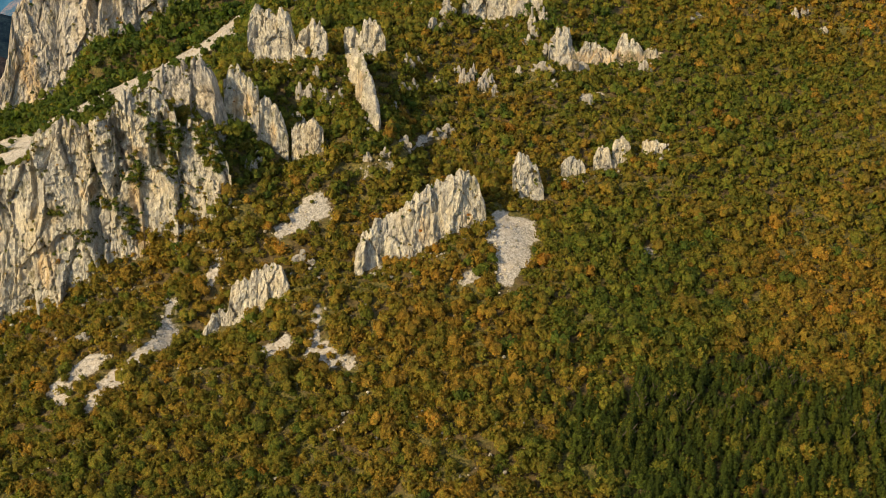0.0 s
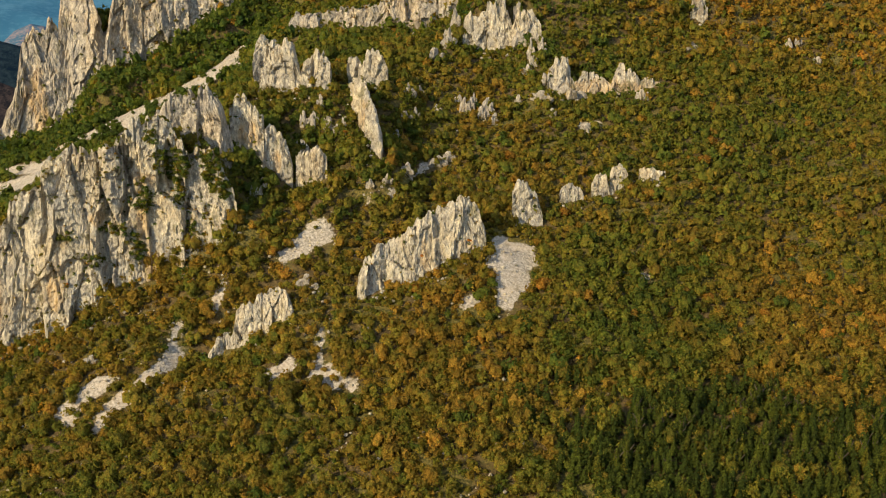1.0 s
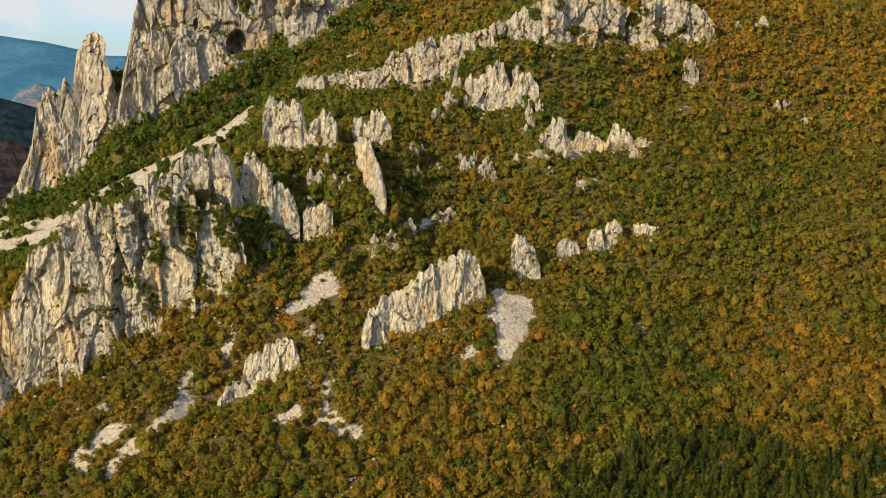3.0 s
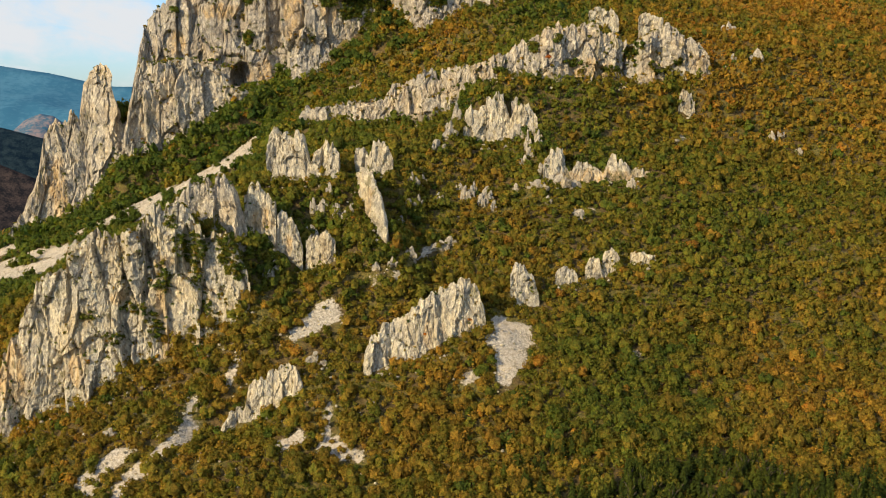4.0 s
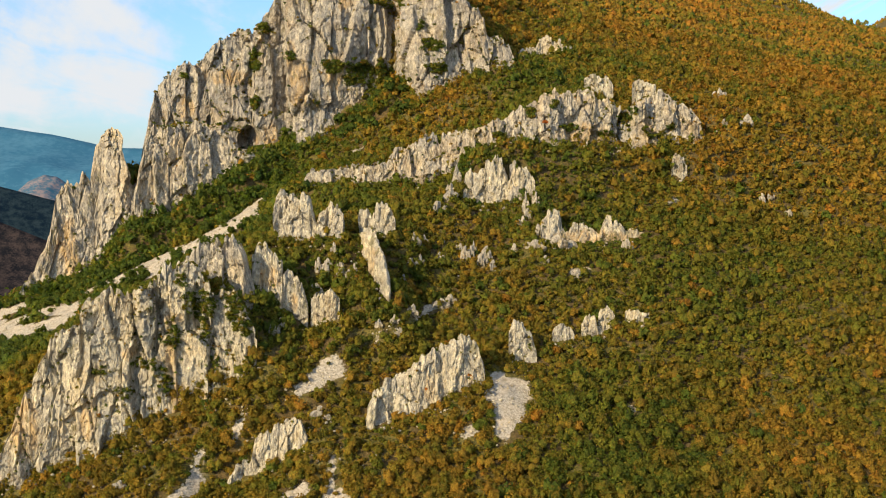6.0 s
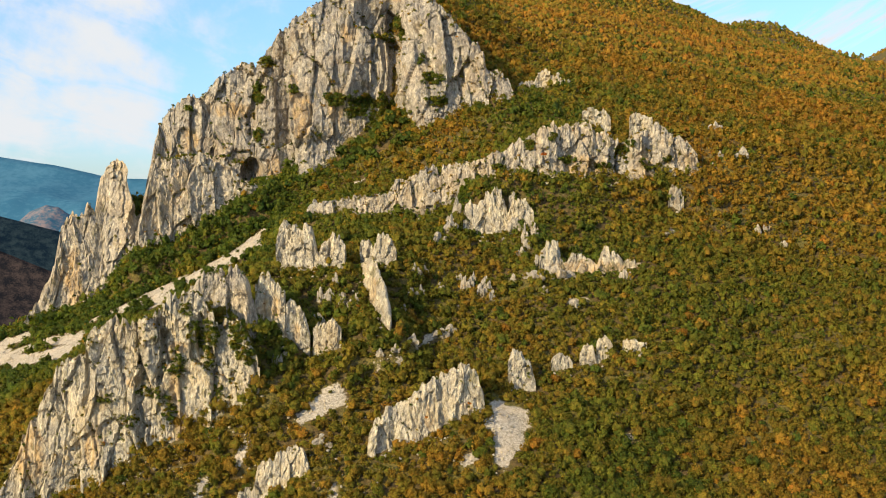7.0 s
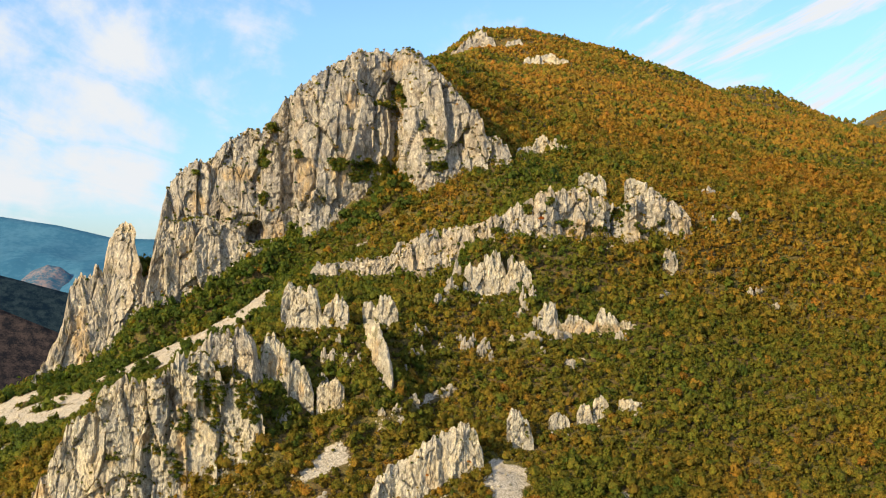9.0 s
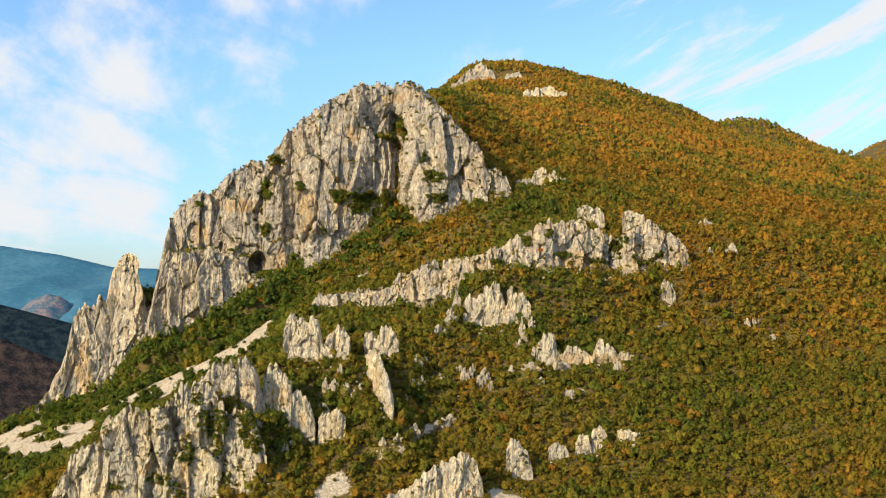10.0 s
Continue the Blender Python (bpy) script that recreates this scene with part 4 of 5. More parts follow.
rock("great_cliff", MAIN, 24, "huge rounded grey limestone cliff with ochre streaks and an arched cave", "cliff", ribs=13, jag=0.03, lean=0.3, rough=0.9, bulk=3.2, step=0.72, seed=34, plants=0.16, material=GREY_LIMESTONE, sections=6, part_name="wall_face",
     hollows=[(-116.6, 220.5, 6.6, 9, 13), (-139, 232.5, 1.4, 3.2, 6), (-37, 316, 13, 11, 5), (-155, 241, 4, 7, 2.5), (-84.5, 255, 5.5, 14, 2.5)],
     edges=[(-90, 242, 312, 5.5, 40), (-26, 262, 322, 4.5, 30)],
     grooves=[([(-106, 288), (-108.5, 281), (-113, 270), (-117.4, 257), (-117.3, 246), (-109.7, 238)], 3.2, 3.5), ([(-51, 318), (-44, 309), (-32, 300)], 2.2, 2.5), ([(-29, 306), (-25.4, 291), (-26, 268), (-22, 255)], 2.0, 3.0),
              ([(-141, 262), (-139, 245), (-132, 236)], 1.2, 1.8), ([(-12, 292), (-8, 274)], 2.0, 2.0), ([(8, 296), (11, 276), (9, 262)], 1.6, 2.0)],
     ochre=[(-84.5, 254, 6, 13), (-87.6, 271, 2.2, 14), (-152.5, 240.5, 5, 8), (-105, 223, 7, 9), (-60, 306, 5, 8), (-33.5, 334, 11, 4), (-129, 259, 14, 5), (-66, 262, 6, 10)],
     green=[(-50, 262, 12, 7), (-36, 253, 11, 9), (-66, 265, 6, 4), (-26.5, 310, 2.4, 8), (-87, 270, 2.1, 2.1), (-8, 276, 4.5, 3.5), (-4, 263, 5, 3), (20.8, 259, 5, 3), (-14, 288, 2.2, 3), (-113, 268, 2.6, 7), (-113, 243, 2.2, 5), (-40, 306, 6, 1.8), (-108, 290, 3, 2.5), (-152, 259, 3, 2)])
rock("summit_crag", SUMMIT, 25, "pale crag just below the summit, split in two", "crag", ribs=14, jag=0.25, lean=0.5, step=1.6, seed=35, plants=0.05, material=GREY_LIMESTONE, clear=14)
rock("summit_slab", SUMB, 10, "low pale rocks on the upper shoulder", "crag", ribs=8, jag=0.25, lean=0.5, step=1.5, seed=36, plants=0.05, clear=4)
rock("shoulder_rock", B7, 6, "scattered low limestone rocks above the great cliff", "crag", ribs=4, jag=0.55, lean=0.5, step=0.9, seed=37, plants=0.05, clear=4)


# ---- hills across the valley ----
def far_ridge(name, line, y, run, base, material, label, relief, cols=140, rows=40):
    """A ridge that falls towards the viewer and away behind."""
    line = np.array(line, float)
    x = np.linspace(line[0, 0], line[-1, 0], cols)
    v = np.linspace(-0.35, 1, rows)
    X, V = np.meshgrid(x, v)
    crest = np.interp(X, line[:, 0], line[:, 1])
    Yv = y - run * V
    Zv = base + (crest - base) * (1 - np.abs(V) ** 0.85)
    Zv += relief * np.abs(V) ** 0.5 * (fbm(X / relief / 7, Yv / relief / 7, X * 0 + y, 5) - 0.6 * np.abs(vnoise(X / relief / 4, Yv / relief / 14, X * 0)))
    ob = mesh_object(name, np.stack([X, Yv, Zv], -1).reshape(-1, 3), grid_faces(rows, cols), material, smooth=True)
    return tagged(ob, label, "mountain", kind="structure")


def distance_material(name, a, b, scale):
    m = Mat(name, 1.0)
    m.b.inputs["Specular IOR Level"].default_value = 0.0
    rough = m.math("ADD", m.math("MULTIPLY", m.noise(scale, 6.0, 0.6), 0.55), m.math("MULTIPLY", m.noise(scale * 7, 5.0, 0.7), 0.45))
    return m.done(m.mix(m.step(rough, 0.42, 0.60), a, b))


# the blue of the air in front of this mountain is put into its colour
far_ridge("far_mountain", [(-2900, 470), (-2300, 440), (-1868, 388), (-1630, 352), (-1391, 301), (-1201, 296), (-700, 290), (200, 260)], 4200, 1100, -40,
          distance_material("painted_blue_haze", (0.035, 0.12, 0.205), (0.06, 0.16, 0.25), 0.006), "long mountain far across the valley, its haze painted in as blue", 60)
# pink is bare rock; the blue tone is distance haze put into the colour
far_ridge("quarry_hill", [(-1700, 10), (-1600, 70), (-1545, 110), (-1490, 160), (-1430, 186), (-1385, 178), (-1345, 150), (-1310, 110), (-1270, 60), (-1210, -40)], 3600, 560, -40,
          distance_material("pink_rock_painted_haze", (0.035, 0.10, 0.16), (0.22, 0.175, 0.18), 0.013), "hill with haze painted in as blue and a bare pinkish rock face", 18, 90, 40)
# nothing shades the wooded hill; its shadow is put into the navy colours
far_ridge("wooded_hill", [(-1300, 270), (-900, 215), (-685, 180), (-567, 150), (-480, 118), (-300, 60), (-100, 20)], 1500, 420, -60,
          distance_material("shade_painted_wooded_hill", (0.005, 0.012, 0.022), (0.020, 0.034, 0.044), 0.08), "wooded hill across the valley, its shadow painted in as dark navy", 24, 220, 90)
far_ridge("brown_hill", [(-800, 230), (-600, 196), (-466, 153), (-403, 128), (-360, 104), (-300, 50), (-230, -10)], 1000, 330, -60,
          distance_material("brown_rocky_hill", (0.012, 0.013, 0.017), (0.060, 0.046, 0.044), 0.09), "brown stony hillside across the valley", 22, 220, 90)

# grass and bushes on the shelf above the lower tier, and along the rim of the great wall
rng = np.random.RandomState(3)
for k in range(70):
    sx = rng.uniform(-168, -120)
    LEDGES.append([sx, 560 + rng.uniform(-2, 3), 229 + rng.uniform(-2.5, 2.0) - 0.02 * (sx + 145) ** 2 * 0.2])


# ---- scrub and trees ----
def facing(tri, soft):
    """Turns triangles over that face away from their shading normal."""
    t = tri.reshape(-1, 3, 3)
    flip = (np.cross(t[:, 1] - t[:, 0], t[:, 2] - t[:, 0]) * soft[::3]).sum(1) < 0
    t[flip] = t[flip][:, ::-1]
    return t.reshape(-1, 3), soft


bm = bmesh.new()
bmesh.ops.create_icosphere(bm, subdivisions=1, radius=1.0)
ICO = np.array([q.co[:] for q in bm.verts])
ICO_FACES = np.array([[q.index for q in f.verts] for f in bm.faces])
bm.free()


def crown(n, seed, lobes=5, flat=1.0, cover=1.0, bodies=2):
    """A lobed crown about 1 m in radius: uneven lumps of foliage and n loose leaf sprays. Triangle corners and their shading normals."""
    rng = np.random.RandomState(seed)
    centre = np.stack([rng.uniform(-0.5, 0.5, lobes), rng.uniform(-0.5, 0.5, lobes), rng.uniform(0.5, 1.15, lobes) * flat], 1)
    size = rng.uniform(0.42, 0.70, lobes)
    tris, softs = [], []
    for k in range(bodies):
        c, rad = (centre[k], size[k] * 0.92) if n > 15 else (np.array([0, 0, 0.75 * flat]), 0.85)
        p = ICO * rad * rng.uniform(0.50, 1.38, (len(ICO), 1)) * np.array([1, 1, 0.95])
        q = ICO + 0.40 * rng.normal(size=ICO.shape) + np.array([-0.05, -0.1, 0.40])
        up = ICO_FACES[(p[ICO_FACES].mean(1)[:, 2]) > (-0.25 if n > 15 else -0.05) * rad]
        tris.append((p + c)[up].reshape(-1, 3))
        softs.append((q / np.linalg.norm(q, axis=1, keepdims=True))[up].reshape(-1, 3))
    pick = rng.randint(0, lobes, n)
    v = rng.normal(size=(n, 3))
    v[:, 2] = v[:, 2] * 0.8 + 0.35
    v /= np.linalg.norm(v, axis=1, keepdims=True)
    p = centre[pick] + v * size[pick, None] * rng.uniform(0.8, 1.15, (n, 1))
    nrm = v + 0.5 * rng.normal(size=(n, 3))
    nrm /= np.linalg.norm(nrm, axis=1, keepdims=True)
    side = np.cross(nrm, rng.normal(size=(n, 3)))
    side /= np.linalg.norm(side, axis=1, keepdims=True)
    other = np.cross(nrm, side)
    e = cover * rng.uniform(0.6, 1.3, (n, 1))
    soft = 0.4 * v + 0.45 * nrm + np.array([-0.05, -0.1, 0.40])
    soft /= np.linalg.norm(soft, axis=1, keepdims=True)
    tris.append(np.stack([p + side * e, p - side * e * 0.5 + other * e * 0.8, p - side * e * 0.5 - other * e * 0.8], 1).reshape(-1, 3))
    softs.append(np.repeat(soft, 3, axis=0))
    return facing(np.concatenate(tris), np.concatenate(softs))


def conifer(n, seed):
    """Drooping sprays round a pointed crown, 1 m in radius and 3.4 m high."""
    rng = np.random.RandomState(seed)
    h = 1 - np.sqrt(rng.uniform(0.0, 1, n))
    tier = np.round(h * 9) / 9 + rng.uniform(-0.03, 0.03, n)
    ang = rng.uniform(0, 2 * np.pi, n)
    r = (1 - np.clip(tier, 0, 1)) ** 0.8 * rng.uniform(0.55, 1.1, n)
    out = np.stack([np.cos(ang), np.sin(ang), 0 * ang], 1)
    across = np.stack([-np.sin(ang), np.cos(ang), 0 * ang], 1)
    z = 0.35 + tier * 3.05
    root = out * (r * 0.25)[:, None] + np.stack([0 * z, 0 * z, z + 0.18], 1)
    tip = out * r[:, None] + np.stack([0 * z, 0 * z, z - 0.05 - 0.15 * r], 1)
    w = (0.07 + 0.19 * r)[:, None] * rng.uniform(0.7, 1.3, (n, 1))
    b = tip * 0.7 + root * 0.3 + across * w
    c = tip * 0.7 + root * 0.3 - across * w
    p = np.stack([root, b, tip, root, tip, c], 1).reshape(-1, 3)
    soft = np.repeat(out * 0.8 + np.array([0, 0, 0.6]), 6, axis=0)
    return facing(p, soft / np.linalg.norm(soft, axis=1, keepdims=True))


def plant_mass(name, material, shapes, x, y, z, size, tall, tone, label, category, pale=0.0):
    """Many plants too dense to count, as one mesh. pale: lightens the leaves, far up the slope also in place of haze.
    """
    rng = np.random.RandomState(len(x))
    which = rng.randint(0, len(shapes), len(x))
    turn = rng.uniform(0, 2 * np.pi, len(x))
    verts, tones, norms, deep = [], [], [], []
    for k, (shape, soft) in enumerate(shapes):
        i = np.where(which == k)[0]
        c, s = np.cos(turn[i])[:, None], np.sin(turn[i])[:, None]
        px = x[i, None] + size[i, None] * (shape[:, 0] * c - shape[:, 1] * s)
        py = y[i, None] + size[i, None] * (shape[:, 0] * s + shape[:, 1] * c)
        pz = z[i, None] + tall[i, None] * shape[:, 2]
        verts.append(np.stack([px, py, pz], -1).reshape(-1, 3))
        if soft is not None:
            norms.append(np.stack([soft[:, 0] * c - soft[:, 1] * s, soft[:, 0] * s + soft[:, 1] * c, soft[:, 2] + 0 * c], -1).reshape(-1, 3))
        leaf = np.repeat(rng.uniform(-0.10, 0.10, (len(i), len(shape) // 3)), 3, axis=1)
        tones.append((tone[i, None] + leaf).ravel())
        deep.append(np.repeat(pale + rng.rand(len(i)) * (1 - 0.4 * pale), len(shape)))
    verts, tones = np.concatenate(verts), np.clip(np.concatenate(tones), 0, 1)
    ob = mesh_object(name, verts, np.arange(len(verts)).reshape(-1, 3), material, smooth=bool(norms), normals=np.concatenate(norms) if norms else None, tone=tones, depth_of_colour=np.concatenate(deep))
    return tagged(ob, label, category, kind="stuff")


def rock_clear(x, y):
    """True where no rock stands."""
    ok = np.ones(len(x), bool)
    for fx, fy, reach, nx, ny, wid in FOOTPRINTS:
        near = (x > fx.min() - 25) & (x < fx.max() + 25) & (y > fy.min() - 25) & (y < fy.max() + 60)
        i = np.where(near)[0]
        if not len(i):
            continue
        pick = slice(None, None, max(1, len(fx) // 120))
        dx, dy = x[i, None] - fx[None, pick], y[i, None] - fy[None, pick]
        j = np.argmin(dx * dx + dy * dy, 1)
        k = np.arange(len(fx))[pick][j]
        along = (x[i] - fx[k]) * nx[k] + (y[i] - fy[k]) * ny[k]
        side = np.abs((x[i] - fx[k]) * -ny[k] + (y[i] - fy[k]) * nx[k])
        ok[i[(along < reach[k]) & (along > -0.8 * wid[k]) & (side < 2.0)]] = False
    return ok


def scatter(y0, y1, gap, seed, u0=-1.0):
    """Jittered places on the hillside between two depths, inside the part that is seen."""
    rng = np.random.RandomState(seed)
    far = 0.5 * (y1 + 80)
    xx, yy = np.meshgrid(np.arange(-far, far, gap), np.arange(y0, y1, gap))
    x = (xx + rng.uniform(-0.5, 0.5, xx.shape) * gap * 1.1).ravel()
    y = (yy + rng.uniform(-0.5, 0.5, xx.shape) * gap * 1.1).ravel()
    reach = 0.437 * (y + 72 * sstep(y, 225, 330)) + 10
    keep = (x > -reach) & (x < reach) & (x > u0 * y) & (y >= y0) & (y < y1)
    return x[keep], y[keep], rng


def region_tone(x, y, rng):
    """Autumn colour by where a plant grows: 0 green, 1 rust."""
    n = len(x)
    big = fbm(x / 60, y / 60, x * 0 + 2, 3)
    t = 0.45 + 0.14 * big + 0.06 * fbm(x / 14, y / 14, x * 0 + 12, 2)
    t += 0.05 * sstep(y, 330, 250) * sstep(x, -120, 0)
    t += 0.17 * fbm((0.8 * x + y) / 30, (x - 0.8 * y) / 130, x * 0 + 21, 3) * sstep(y, 520, 640)
    t += 0.22 * sstep(np.hypot((x + 146) / 26, (y - 558) / 14), 1.1, 0.7)
    t -= 0.07 * sstep(y, 380, 440) * sstep(y, 600, 520) * sstep(x, 160, 60)
    t += 0.04 * sstep(y, 400, 470) * sstep(x, 40, 120)
    t += 0.16 * sstep(y, 545, 620) * sstep(x, -30, 30)
    t -= 0.07 * sstep(x, -30, -110) * sstep(y, 330, 400)
    t -= 0.03 * sstep(y, 900, 1200)
    t += 0.05 * sstep(x, 40, 140) * sstep(y, 700, 600)
    t += rng.normal(0, 1, n) * (0.075 + 0.04 * sstep(y, 400, 520))
    t = np.minimum(t, 0.80)
    lone = rng.rand(n)
    t = np.where(lone < 0.012, rng.uniform(0.62, 0.76, n), t)
    return np.where(lone > 0.965, rng.uniform(0.15, 0.3, n), t)


def pine_zone(x, y):
    """Share of planted pines low on the slope."""
    edge = 266 + 12 * fbm(x / 18, y / 18, x * 0, 3) + 10 * sstep(x, 90, 140)
    return sstep(x + 14 * fbm(y / 12, x / 12, x * 0 + 4, 2), 18, 48) * sstep(y, edge + 15, edge - 15) * 0.78


bands = [(214, 330, 2.35, 90, 0.20, 2, "near_scrub", 12), (330, 450, 2.4, 44, 0.26, 2, "middle_scrub", 12),
         (450, 690, 2.75, 22, 0.34, 1, "upper_scrub", 12), (690, 1190, 3.6, 4, 0.42, 1, "high_woods", 10), (1190, 2750, 7.6, 2, 0.45, 1, "far_woods", 10)]
for y0, y1, gap, leaves, cover, bodies, name, kinds in bands:
    x, y, rng = scatter(y0, y1, gap, int(y0))
    if y0 < 600:
        # as many plants to the metre of ground where it is steep
        ex, ey, more = scatter(y0, y1, gap, int(y0) + 1)
        steep = np.hypot(ground(ex + 1.5, ey) - ground(ex - 1.5, ey), ground(ex, ey + 1.5) - ground(ex, ey - 1.5)) / 3
        pick = more.rand(len(ex)) < np.clip(1.6 * (np.hypot(1, steep) - 1.2), 0, 1)
        x, y = np.concatenate([x, ex[pick]]), np.concatenate([y, ey[pick]])
    z = ground(x, y)
    stony = scree(x, y)
    keep = rock_clear(x, y) & (stony < 0.45) & ((y < 345) | (scree(x, y + 3.5) < 0.55)) & ((y > 345) | (scree(x, y + 2.2) < 0.5)) & ~((x < -75) & (y > 400) & ((scree(x, y + 6) > 0.5) | ((x > -165) & ((scree(x, y + 11) > 0.5) | (scree(x, y + 15) > 0.5))))) & (rng.rand(len(x)) > pine_zone(x, y))
    keep |= (y < 400) & (stony > 0.4) & (rng.rand(len(x)) < 0.08) & rock_clear(x, y) & ((x < 5) | (x > 40))
    thin = 1.08 + 0.22 * fbm(x / 22, y / 22, x * 0 + 6, 3)
    keep &= rng.rand(len(x)) < thin
    if y0 == 450:
        keep &= (y < 578) | (x > -45)
    if y0 > 600:
        keep &= (x > -45) & ((y < 1190) | (x > 270)) & ((y < 2300) | (x > 850))
    x, y, z = x[keep], y[keep], z[keep]
    size = gap * (0.52 + 0.85 * rng.rand(len(x)) ** 2.2) * (1 + 0.15 * fbm(x / 30, y / 30, x * 0 + 9, 2))
    size *= 1 + 0.12 * sstep(x, -60, -100) * sstep(y, 420, 445)
    size *= 1.06 if y0 < 600 else (0.72 if y0 < 1000 else 0.46)
    tall = size * rng.uniform(0.75, 1.35, len(x))
    shapes = [crown(leaves, 100 + k, 4 + k % 3, cover=cover, bodies=bodies) for k in range(kinds)]
    # paler leaves up the slope: lighter autumn tan, plus haze put into the colour
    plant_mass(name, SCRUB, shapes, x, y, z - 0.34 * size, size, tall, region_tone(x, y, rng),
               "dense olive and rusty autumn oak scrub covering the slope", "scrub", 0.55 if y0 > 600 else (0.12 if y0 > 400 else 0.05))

x, y, rng = scatter(212, 300, 2.15, 77, 0.0)
keep = rng.rand(len(x)) < pine_zone(x, y)
x, y = x[keep], y[keep]
size = rng.uniform(1.35, 2.2, len(x))
plant_mass("pine_stand", PINE, [conifer(100, k) for k in range(8)], x, y, ground(x, y), size, size * rng.uniform(0.78, 1.1, len(x)),
           np.clip(0.35 + 0.25 * fbm(x / 12, y / 12, x * 0, 2) + rng.normal(0, 0.22, len(x)), 0, 1), "dark green pine stand low on the slope", "pine trees")

bu = np.array(BUSHES)
rng = np.random.RandomState(6)
size = rng.uniform(0.7, 1.5, len(bu)) * np.clip(bu[:, 1] / 340, 0.9, 1.5)
plant_mass("cliff_bushes", SCRUB, [crown(40, 330 + k, 3, 0.8, 0.27, 1) for k in range(6)], bu[:, 0], bu[:, 1], bu[:, 2] - 0.6 * size, size, size * 0.9,
           np.clip(rng.normal(0.30, 0.14, len(bu)), 0.05, 0.9), "green bushes filling clefts of the cliff faces", "bushes")

# low bushes crowding the feet of the rocks
rng = np.random.RandomState(8)
feet = []
for fx, fy, reach, nx, ny, wid in FOOTPRINTS:
    run = float(np.hypot(np.diff(fx), np.diff(fy)).sum())
    k = rng.randint(0, len(fx), int(run / (0.75 if fy[0] < 450 else 1.1)))
    away = rng.uniform(-0.6, 2.8, len(k))
    feet.append(np.stack([fx[k] + nx[k] * away, fy[k] + ny[k] * away], 1))
feet = np.concatenate(feet)
feet = feet[(scree(feet[:, 0], feet[:, 1]) < 0.4) & (feet[:, 1] < 640)]
size = (0.8 + 1.3 * rng.rand(len(feet)) ** 1.5) * np.clip(feet[:, 1] / 420, 0.85, 1.3)
plant_mass("foot_bushes", SCRUB, [crown(48, 360 + k, 4, 0.9, 0.25, 2) for k in range(6)], feet[:, 0], feet[:, 1], ground(feet[:, 0], feet[:, 1]) - 0.3 * size, size, size,
           region_tone(feet[:, 0], feet[:, 1], rng) - 0.08, "low bushes crowding the feet of the rocks", "bushes")

led = np.array(LEDGES)
rng = np.random.RandomState(5)
size = rng.uniform(0.5, 1.3, len(led)) * np.clip(led[:, 1] / 400, 0.8, 2.0)
plant_mass("ledge_plants", SCRUB, [crown(18, 300 + k, 3, 0.8, 0.34, 1) for k in range(6)], led[:, 0], led[:, 1], led[:, 2] - 0.4 * size, size, size * 0.9,
           np.clip(rng.normal(0.40, 0.17, len(led)), 0.05, 0.95), "small bushes and dry grass rooted on the rock ledges", "bushes")


# ---- loose stones ----
def stone(seed):
    """A small angular stone: corners of 20 triangles about 1 m across."""
    rng = np.random.RandomState(seed)
    bm = bmesh.new()
    bmesh.ops.create_icosphere(bm, subdivisions=1, radius=0.5)
    for v in bm.verts:
        v.co *= rng.uniform(0.65, 1.2)
    p = np.array([[l.vert.co[:] for l in f.loops] for f in bm.faces]).reshape(-1, 3)
    bm.free()
    return p, None


x, y, rng = scatter(232, 540, 1.5, 41)
keep = (scree(x, y) > 0.3) & rock_clear(x, y) & (rng.rand(len(x)) < 0.6)
bare = (rng.rand(len(x)) < 0.05) & (y < 330) & (x < 25) & rock_clear(x, y)
bare |= (rng.rand(len(x)) < 0.03) & (np.hypot((x - 5) / 28, (y - 400) / 16) < 1)
keep |= bare
x, y, bare = x[keep], y[keep], bare[keep]
size = np.where(bare, rng.uniform(0.5, 1.5, len(x)), 0.30 + 1.3 * rng.rand(len(x)) ** 3)
# rubble fallen from the rocks
fall = []
for fx, fy, reach, nx, ny, wid in FOOTPRINTS:
    run = float(np.hypot(np.diff(fx), np.diff(fy)).sum())
    if fy[0] > 480:
        continue
    k = rng.randint(0, len(fx), int(run * 0.9))
    away = rng.uniform(0.0, 1.0, len(k)) ** 1.5 * 6
    fall.append(np.stack([fx[k] + nx[k] * away, fy[k] + ny[k] * away], 1))
fall = np.concatenate(fall)
x, y = np.concatenate([x, fall[:, 0]]), np.concatenate([y, fall[:, 1]])
bare = np.concatenate([bare, np.ones(len(fall), bool)])
size = np.concatenate([size, 0.5 + 1.4 * rng.rand(len(fall)) ** 2])
stones = plant_mass("scree_stones", LIMESTONE, [stone(k) for k in range(6)], x, y, ground(x, y) + np.where(bare, 0.6, 0.0) * size, size, size * 0.8, 0 * x,
                    "loose pale limestone stones and blocks on the gravel runs", "stones")


# ---- trees that stand out from the scrub ----
def part(name, verts, faces, material, parent, label="", **attributes):
    ob = mesh_object(name, verts, faces, material, parent=parent, **attributes)
    return tagged(ob, label) if label else ob


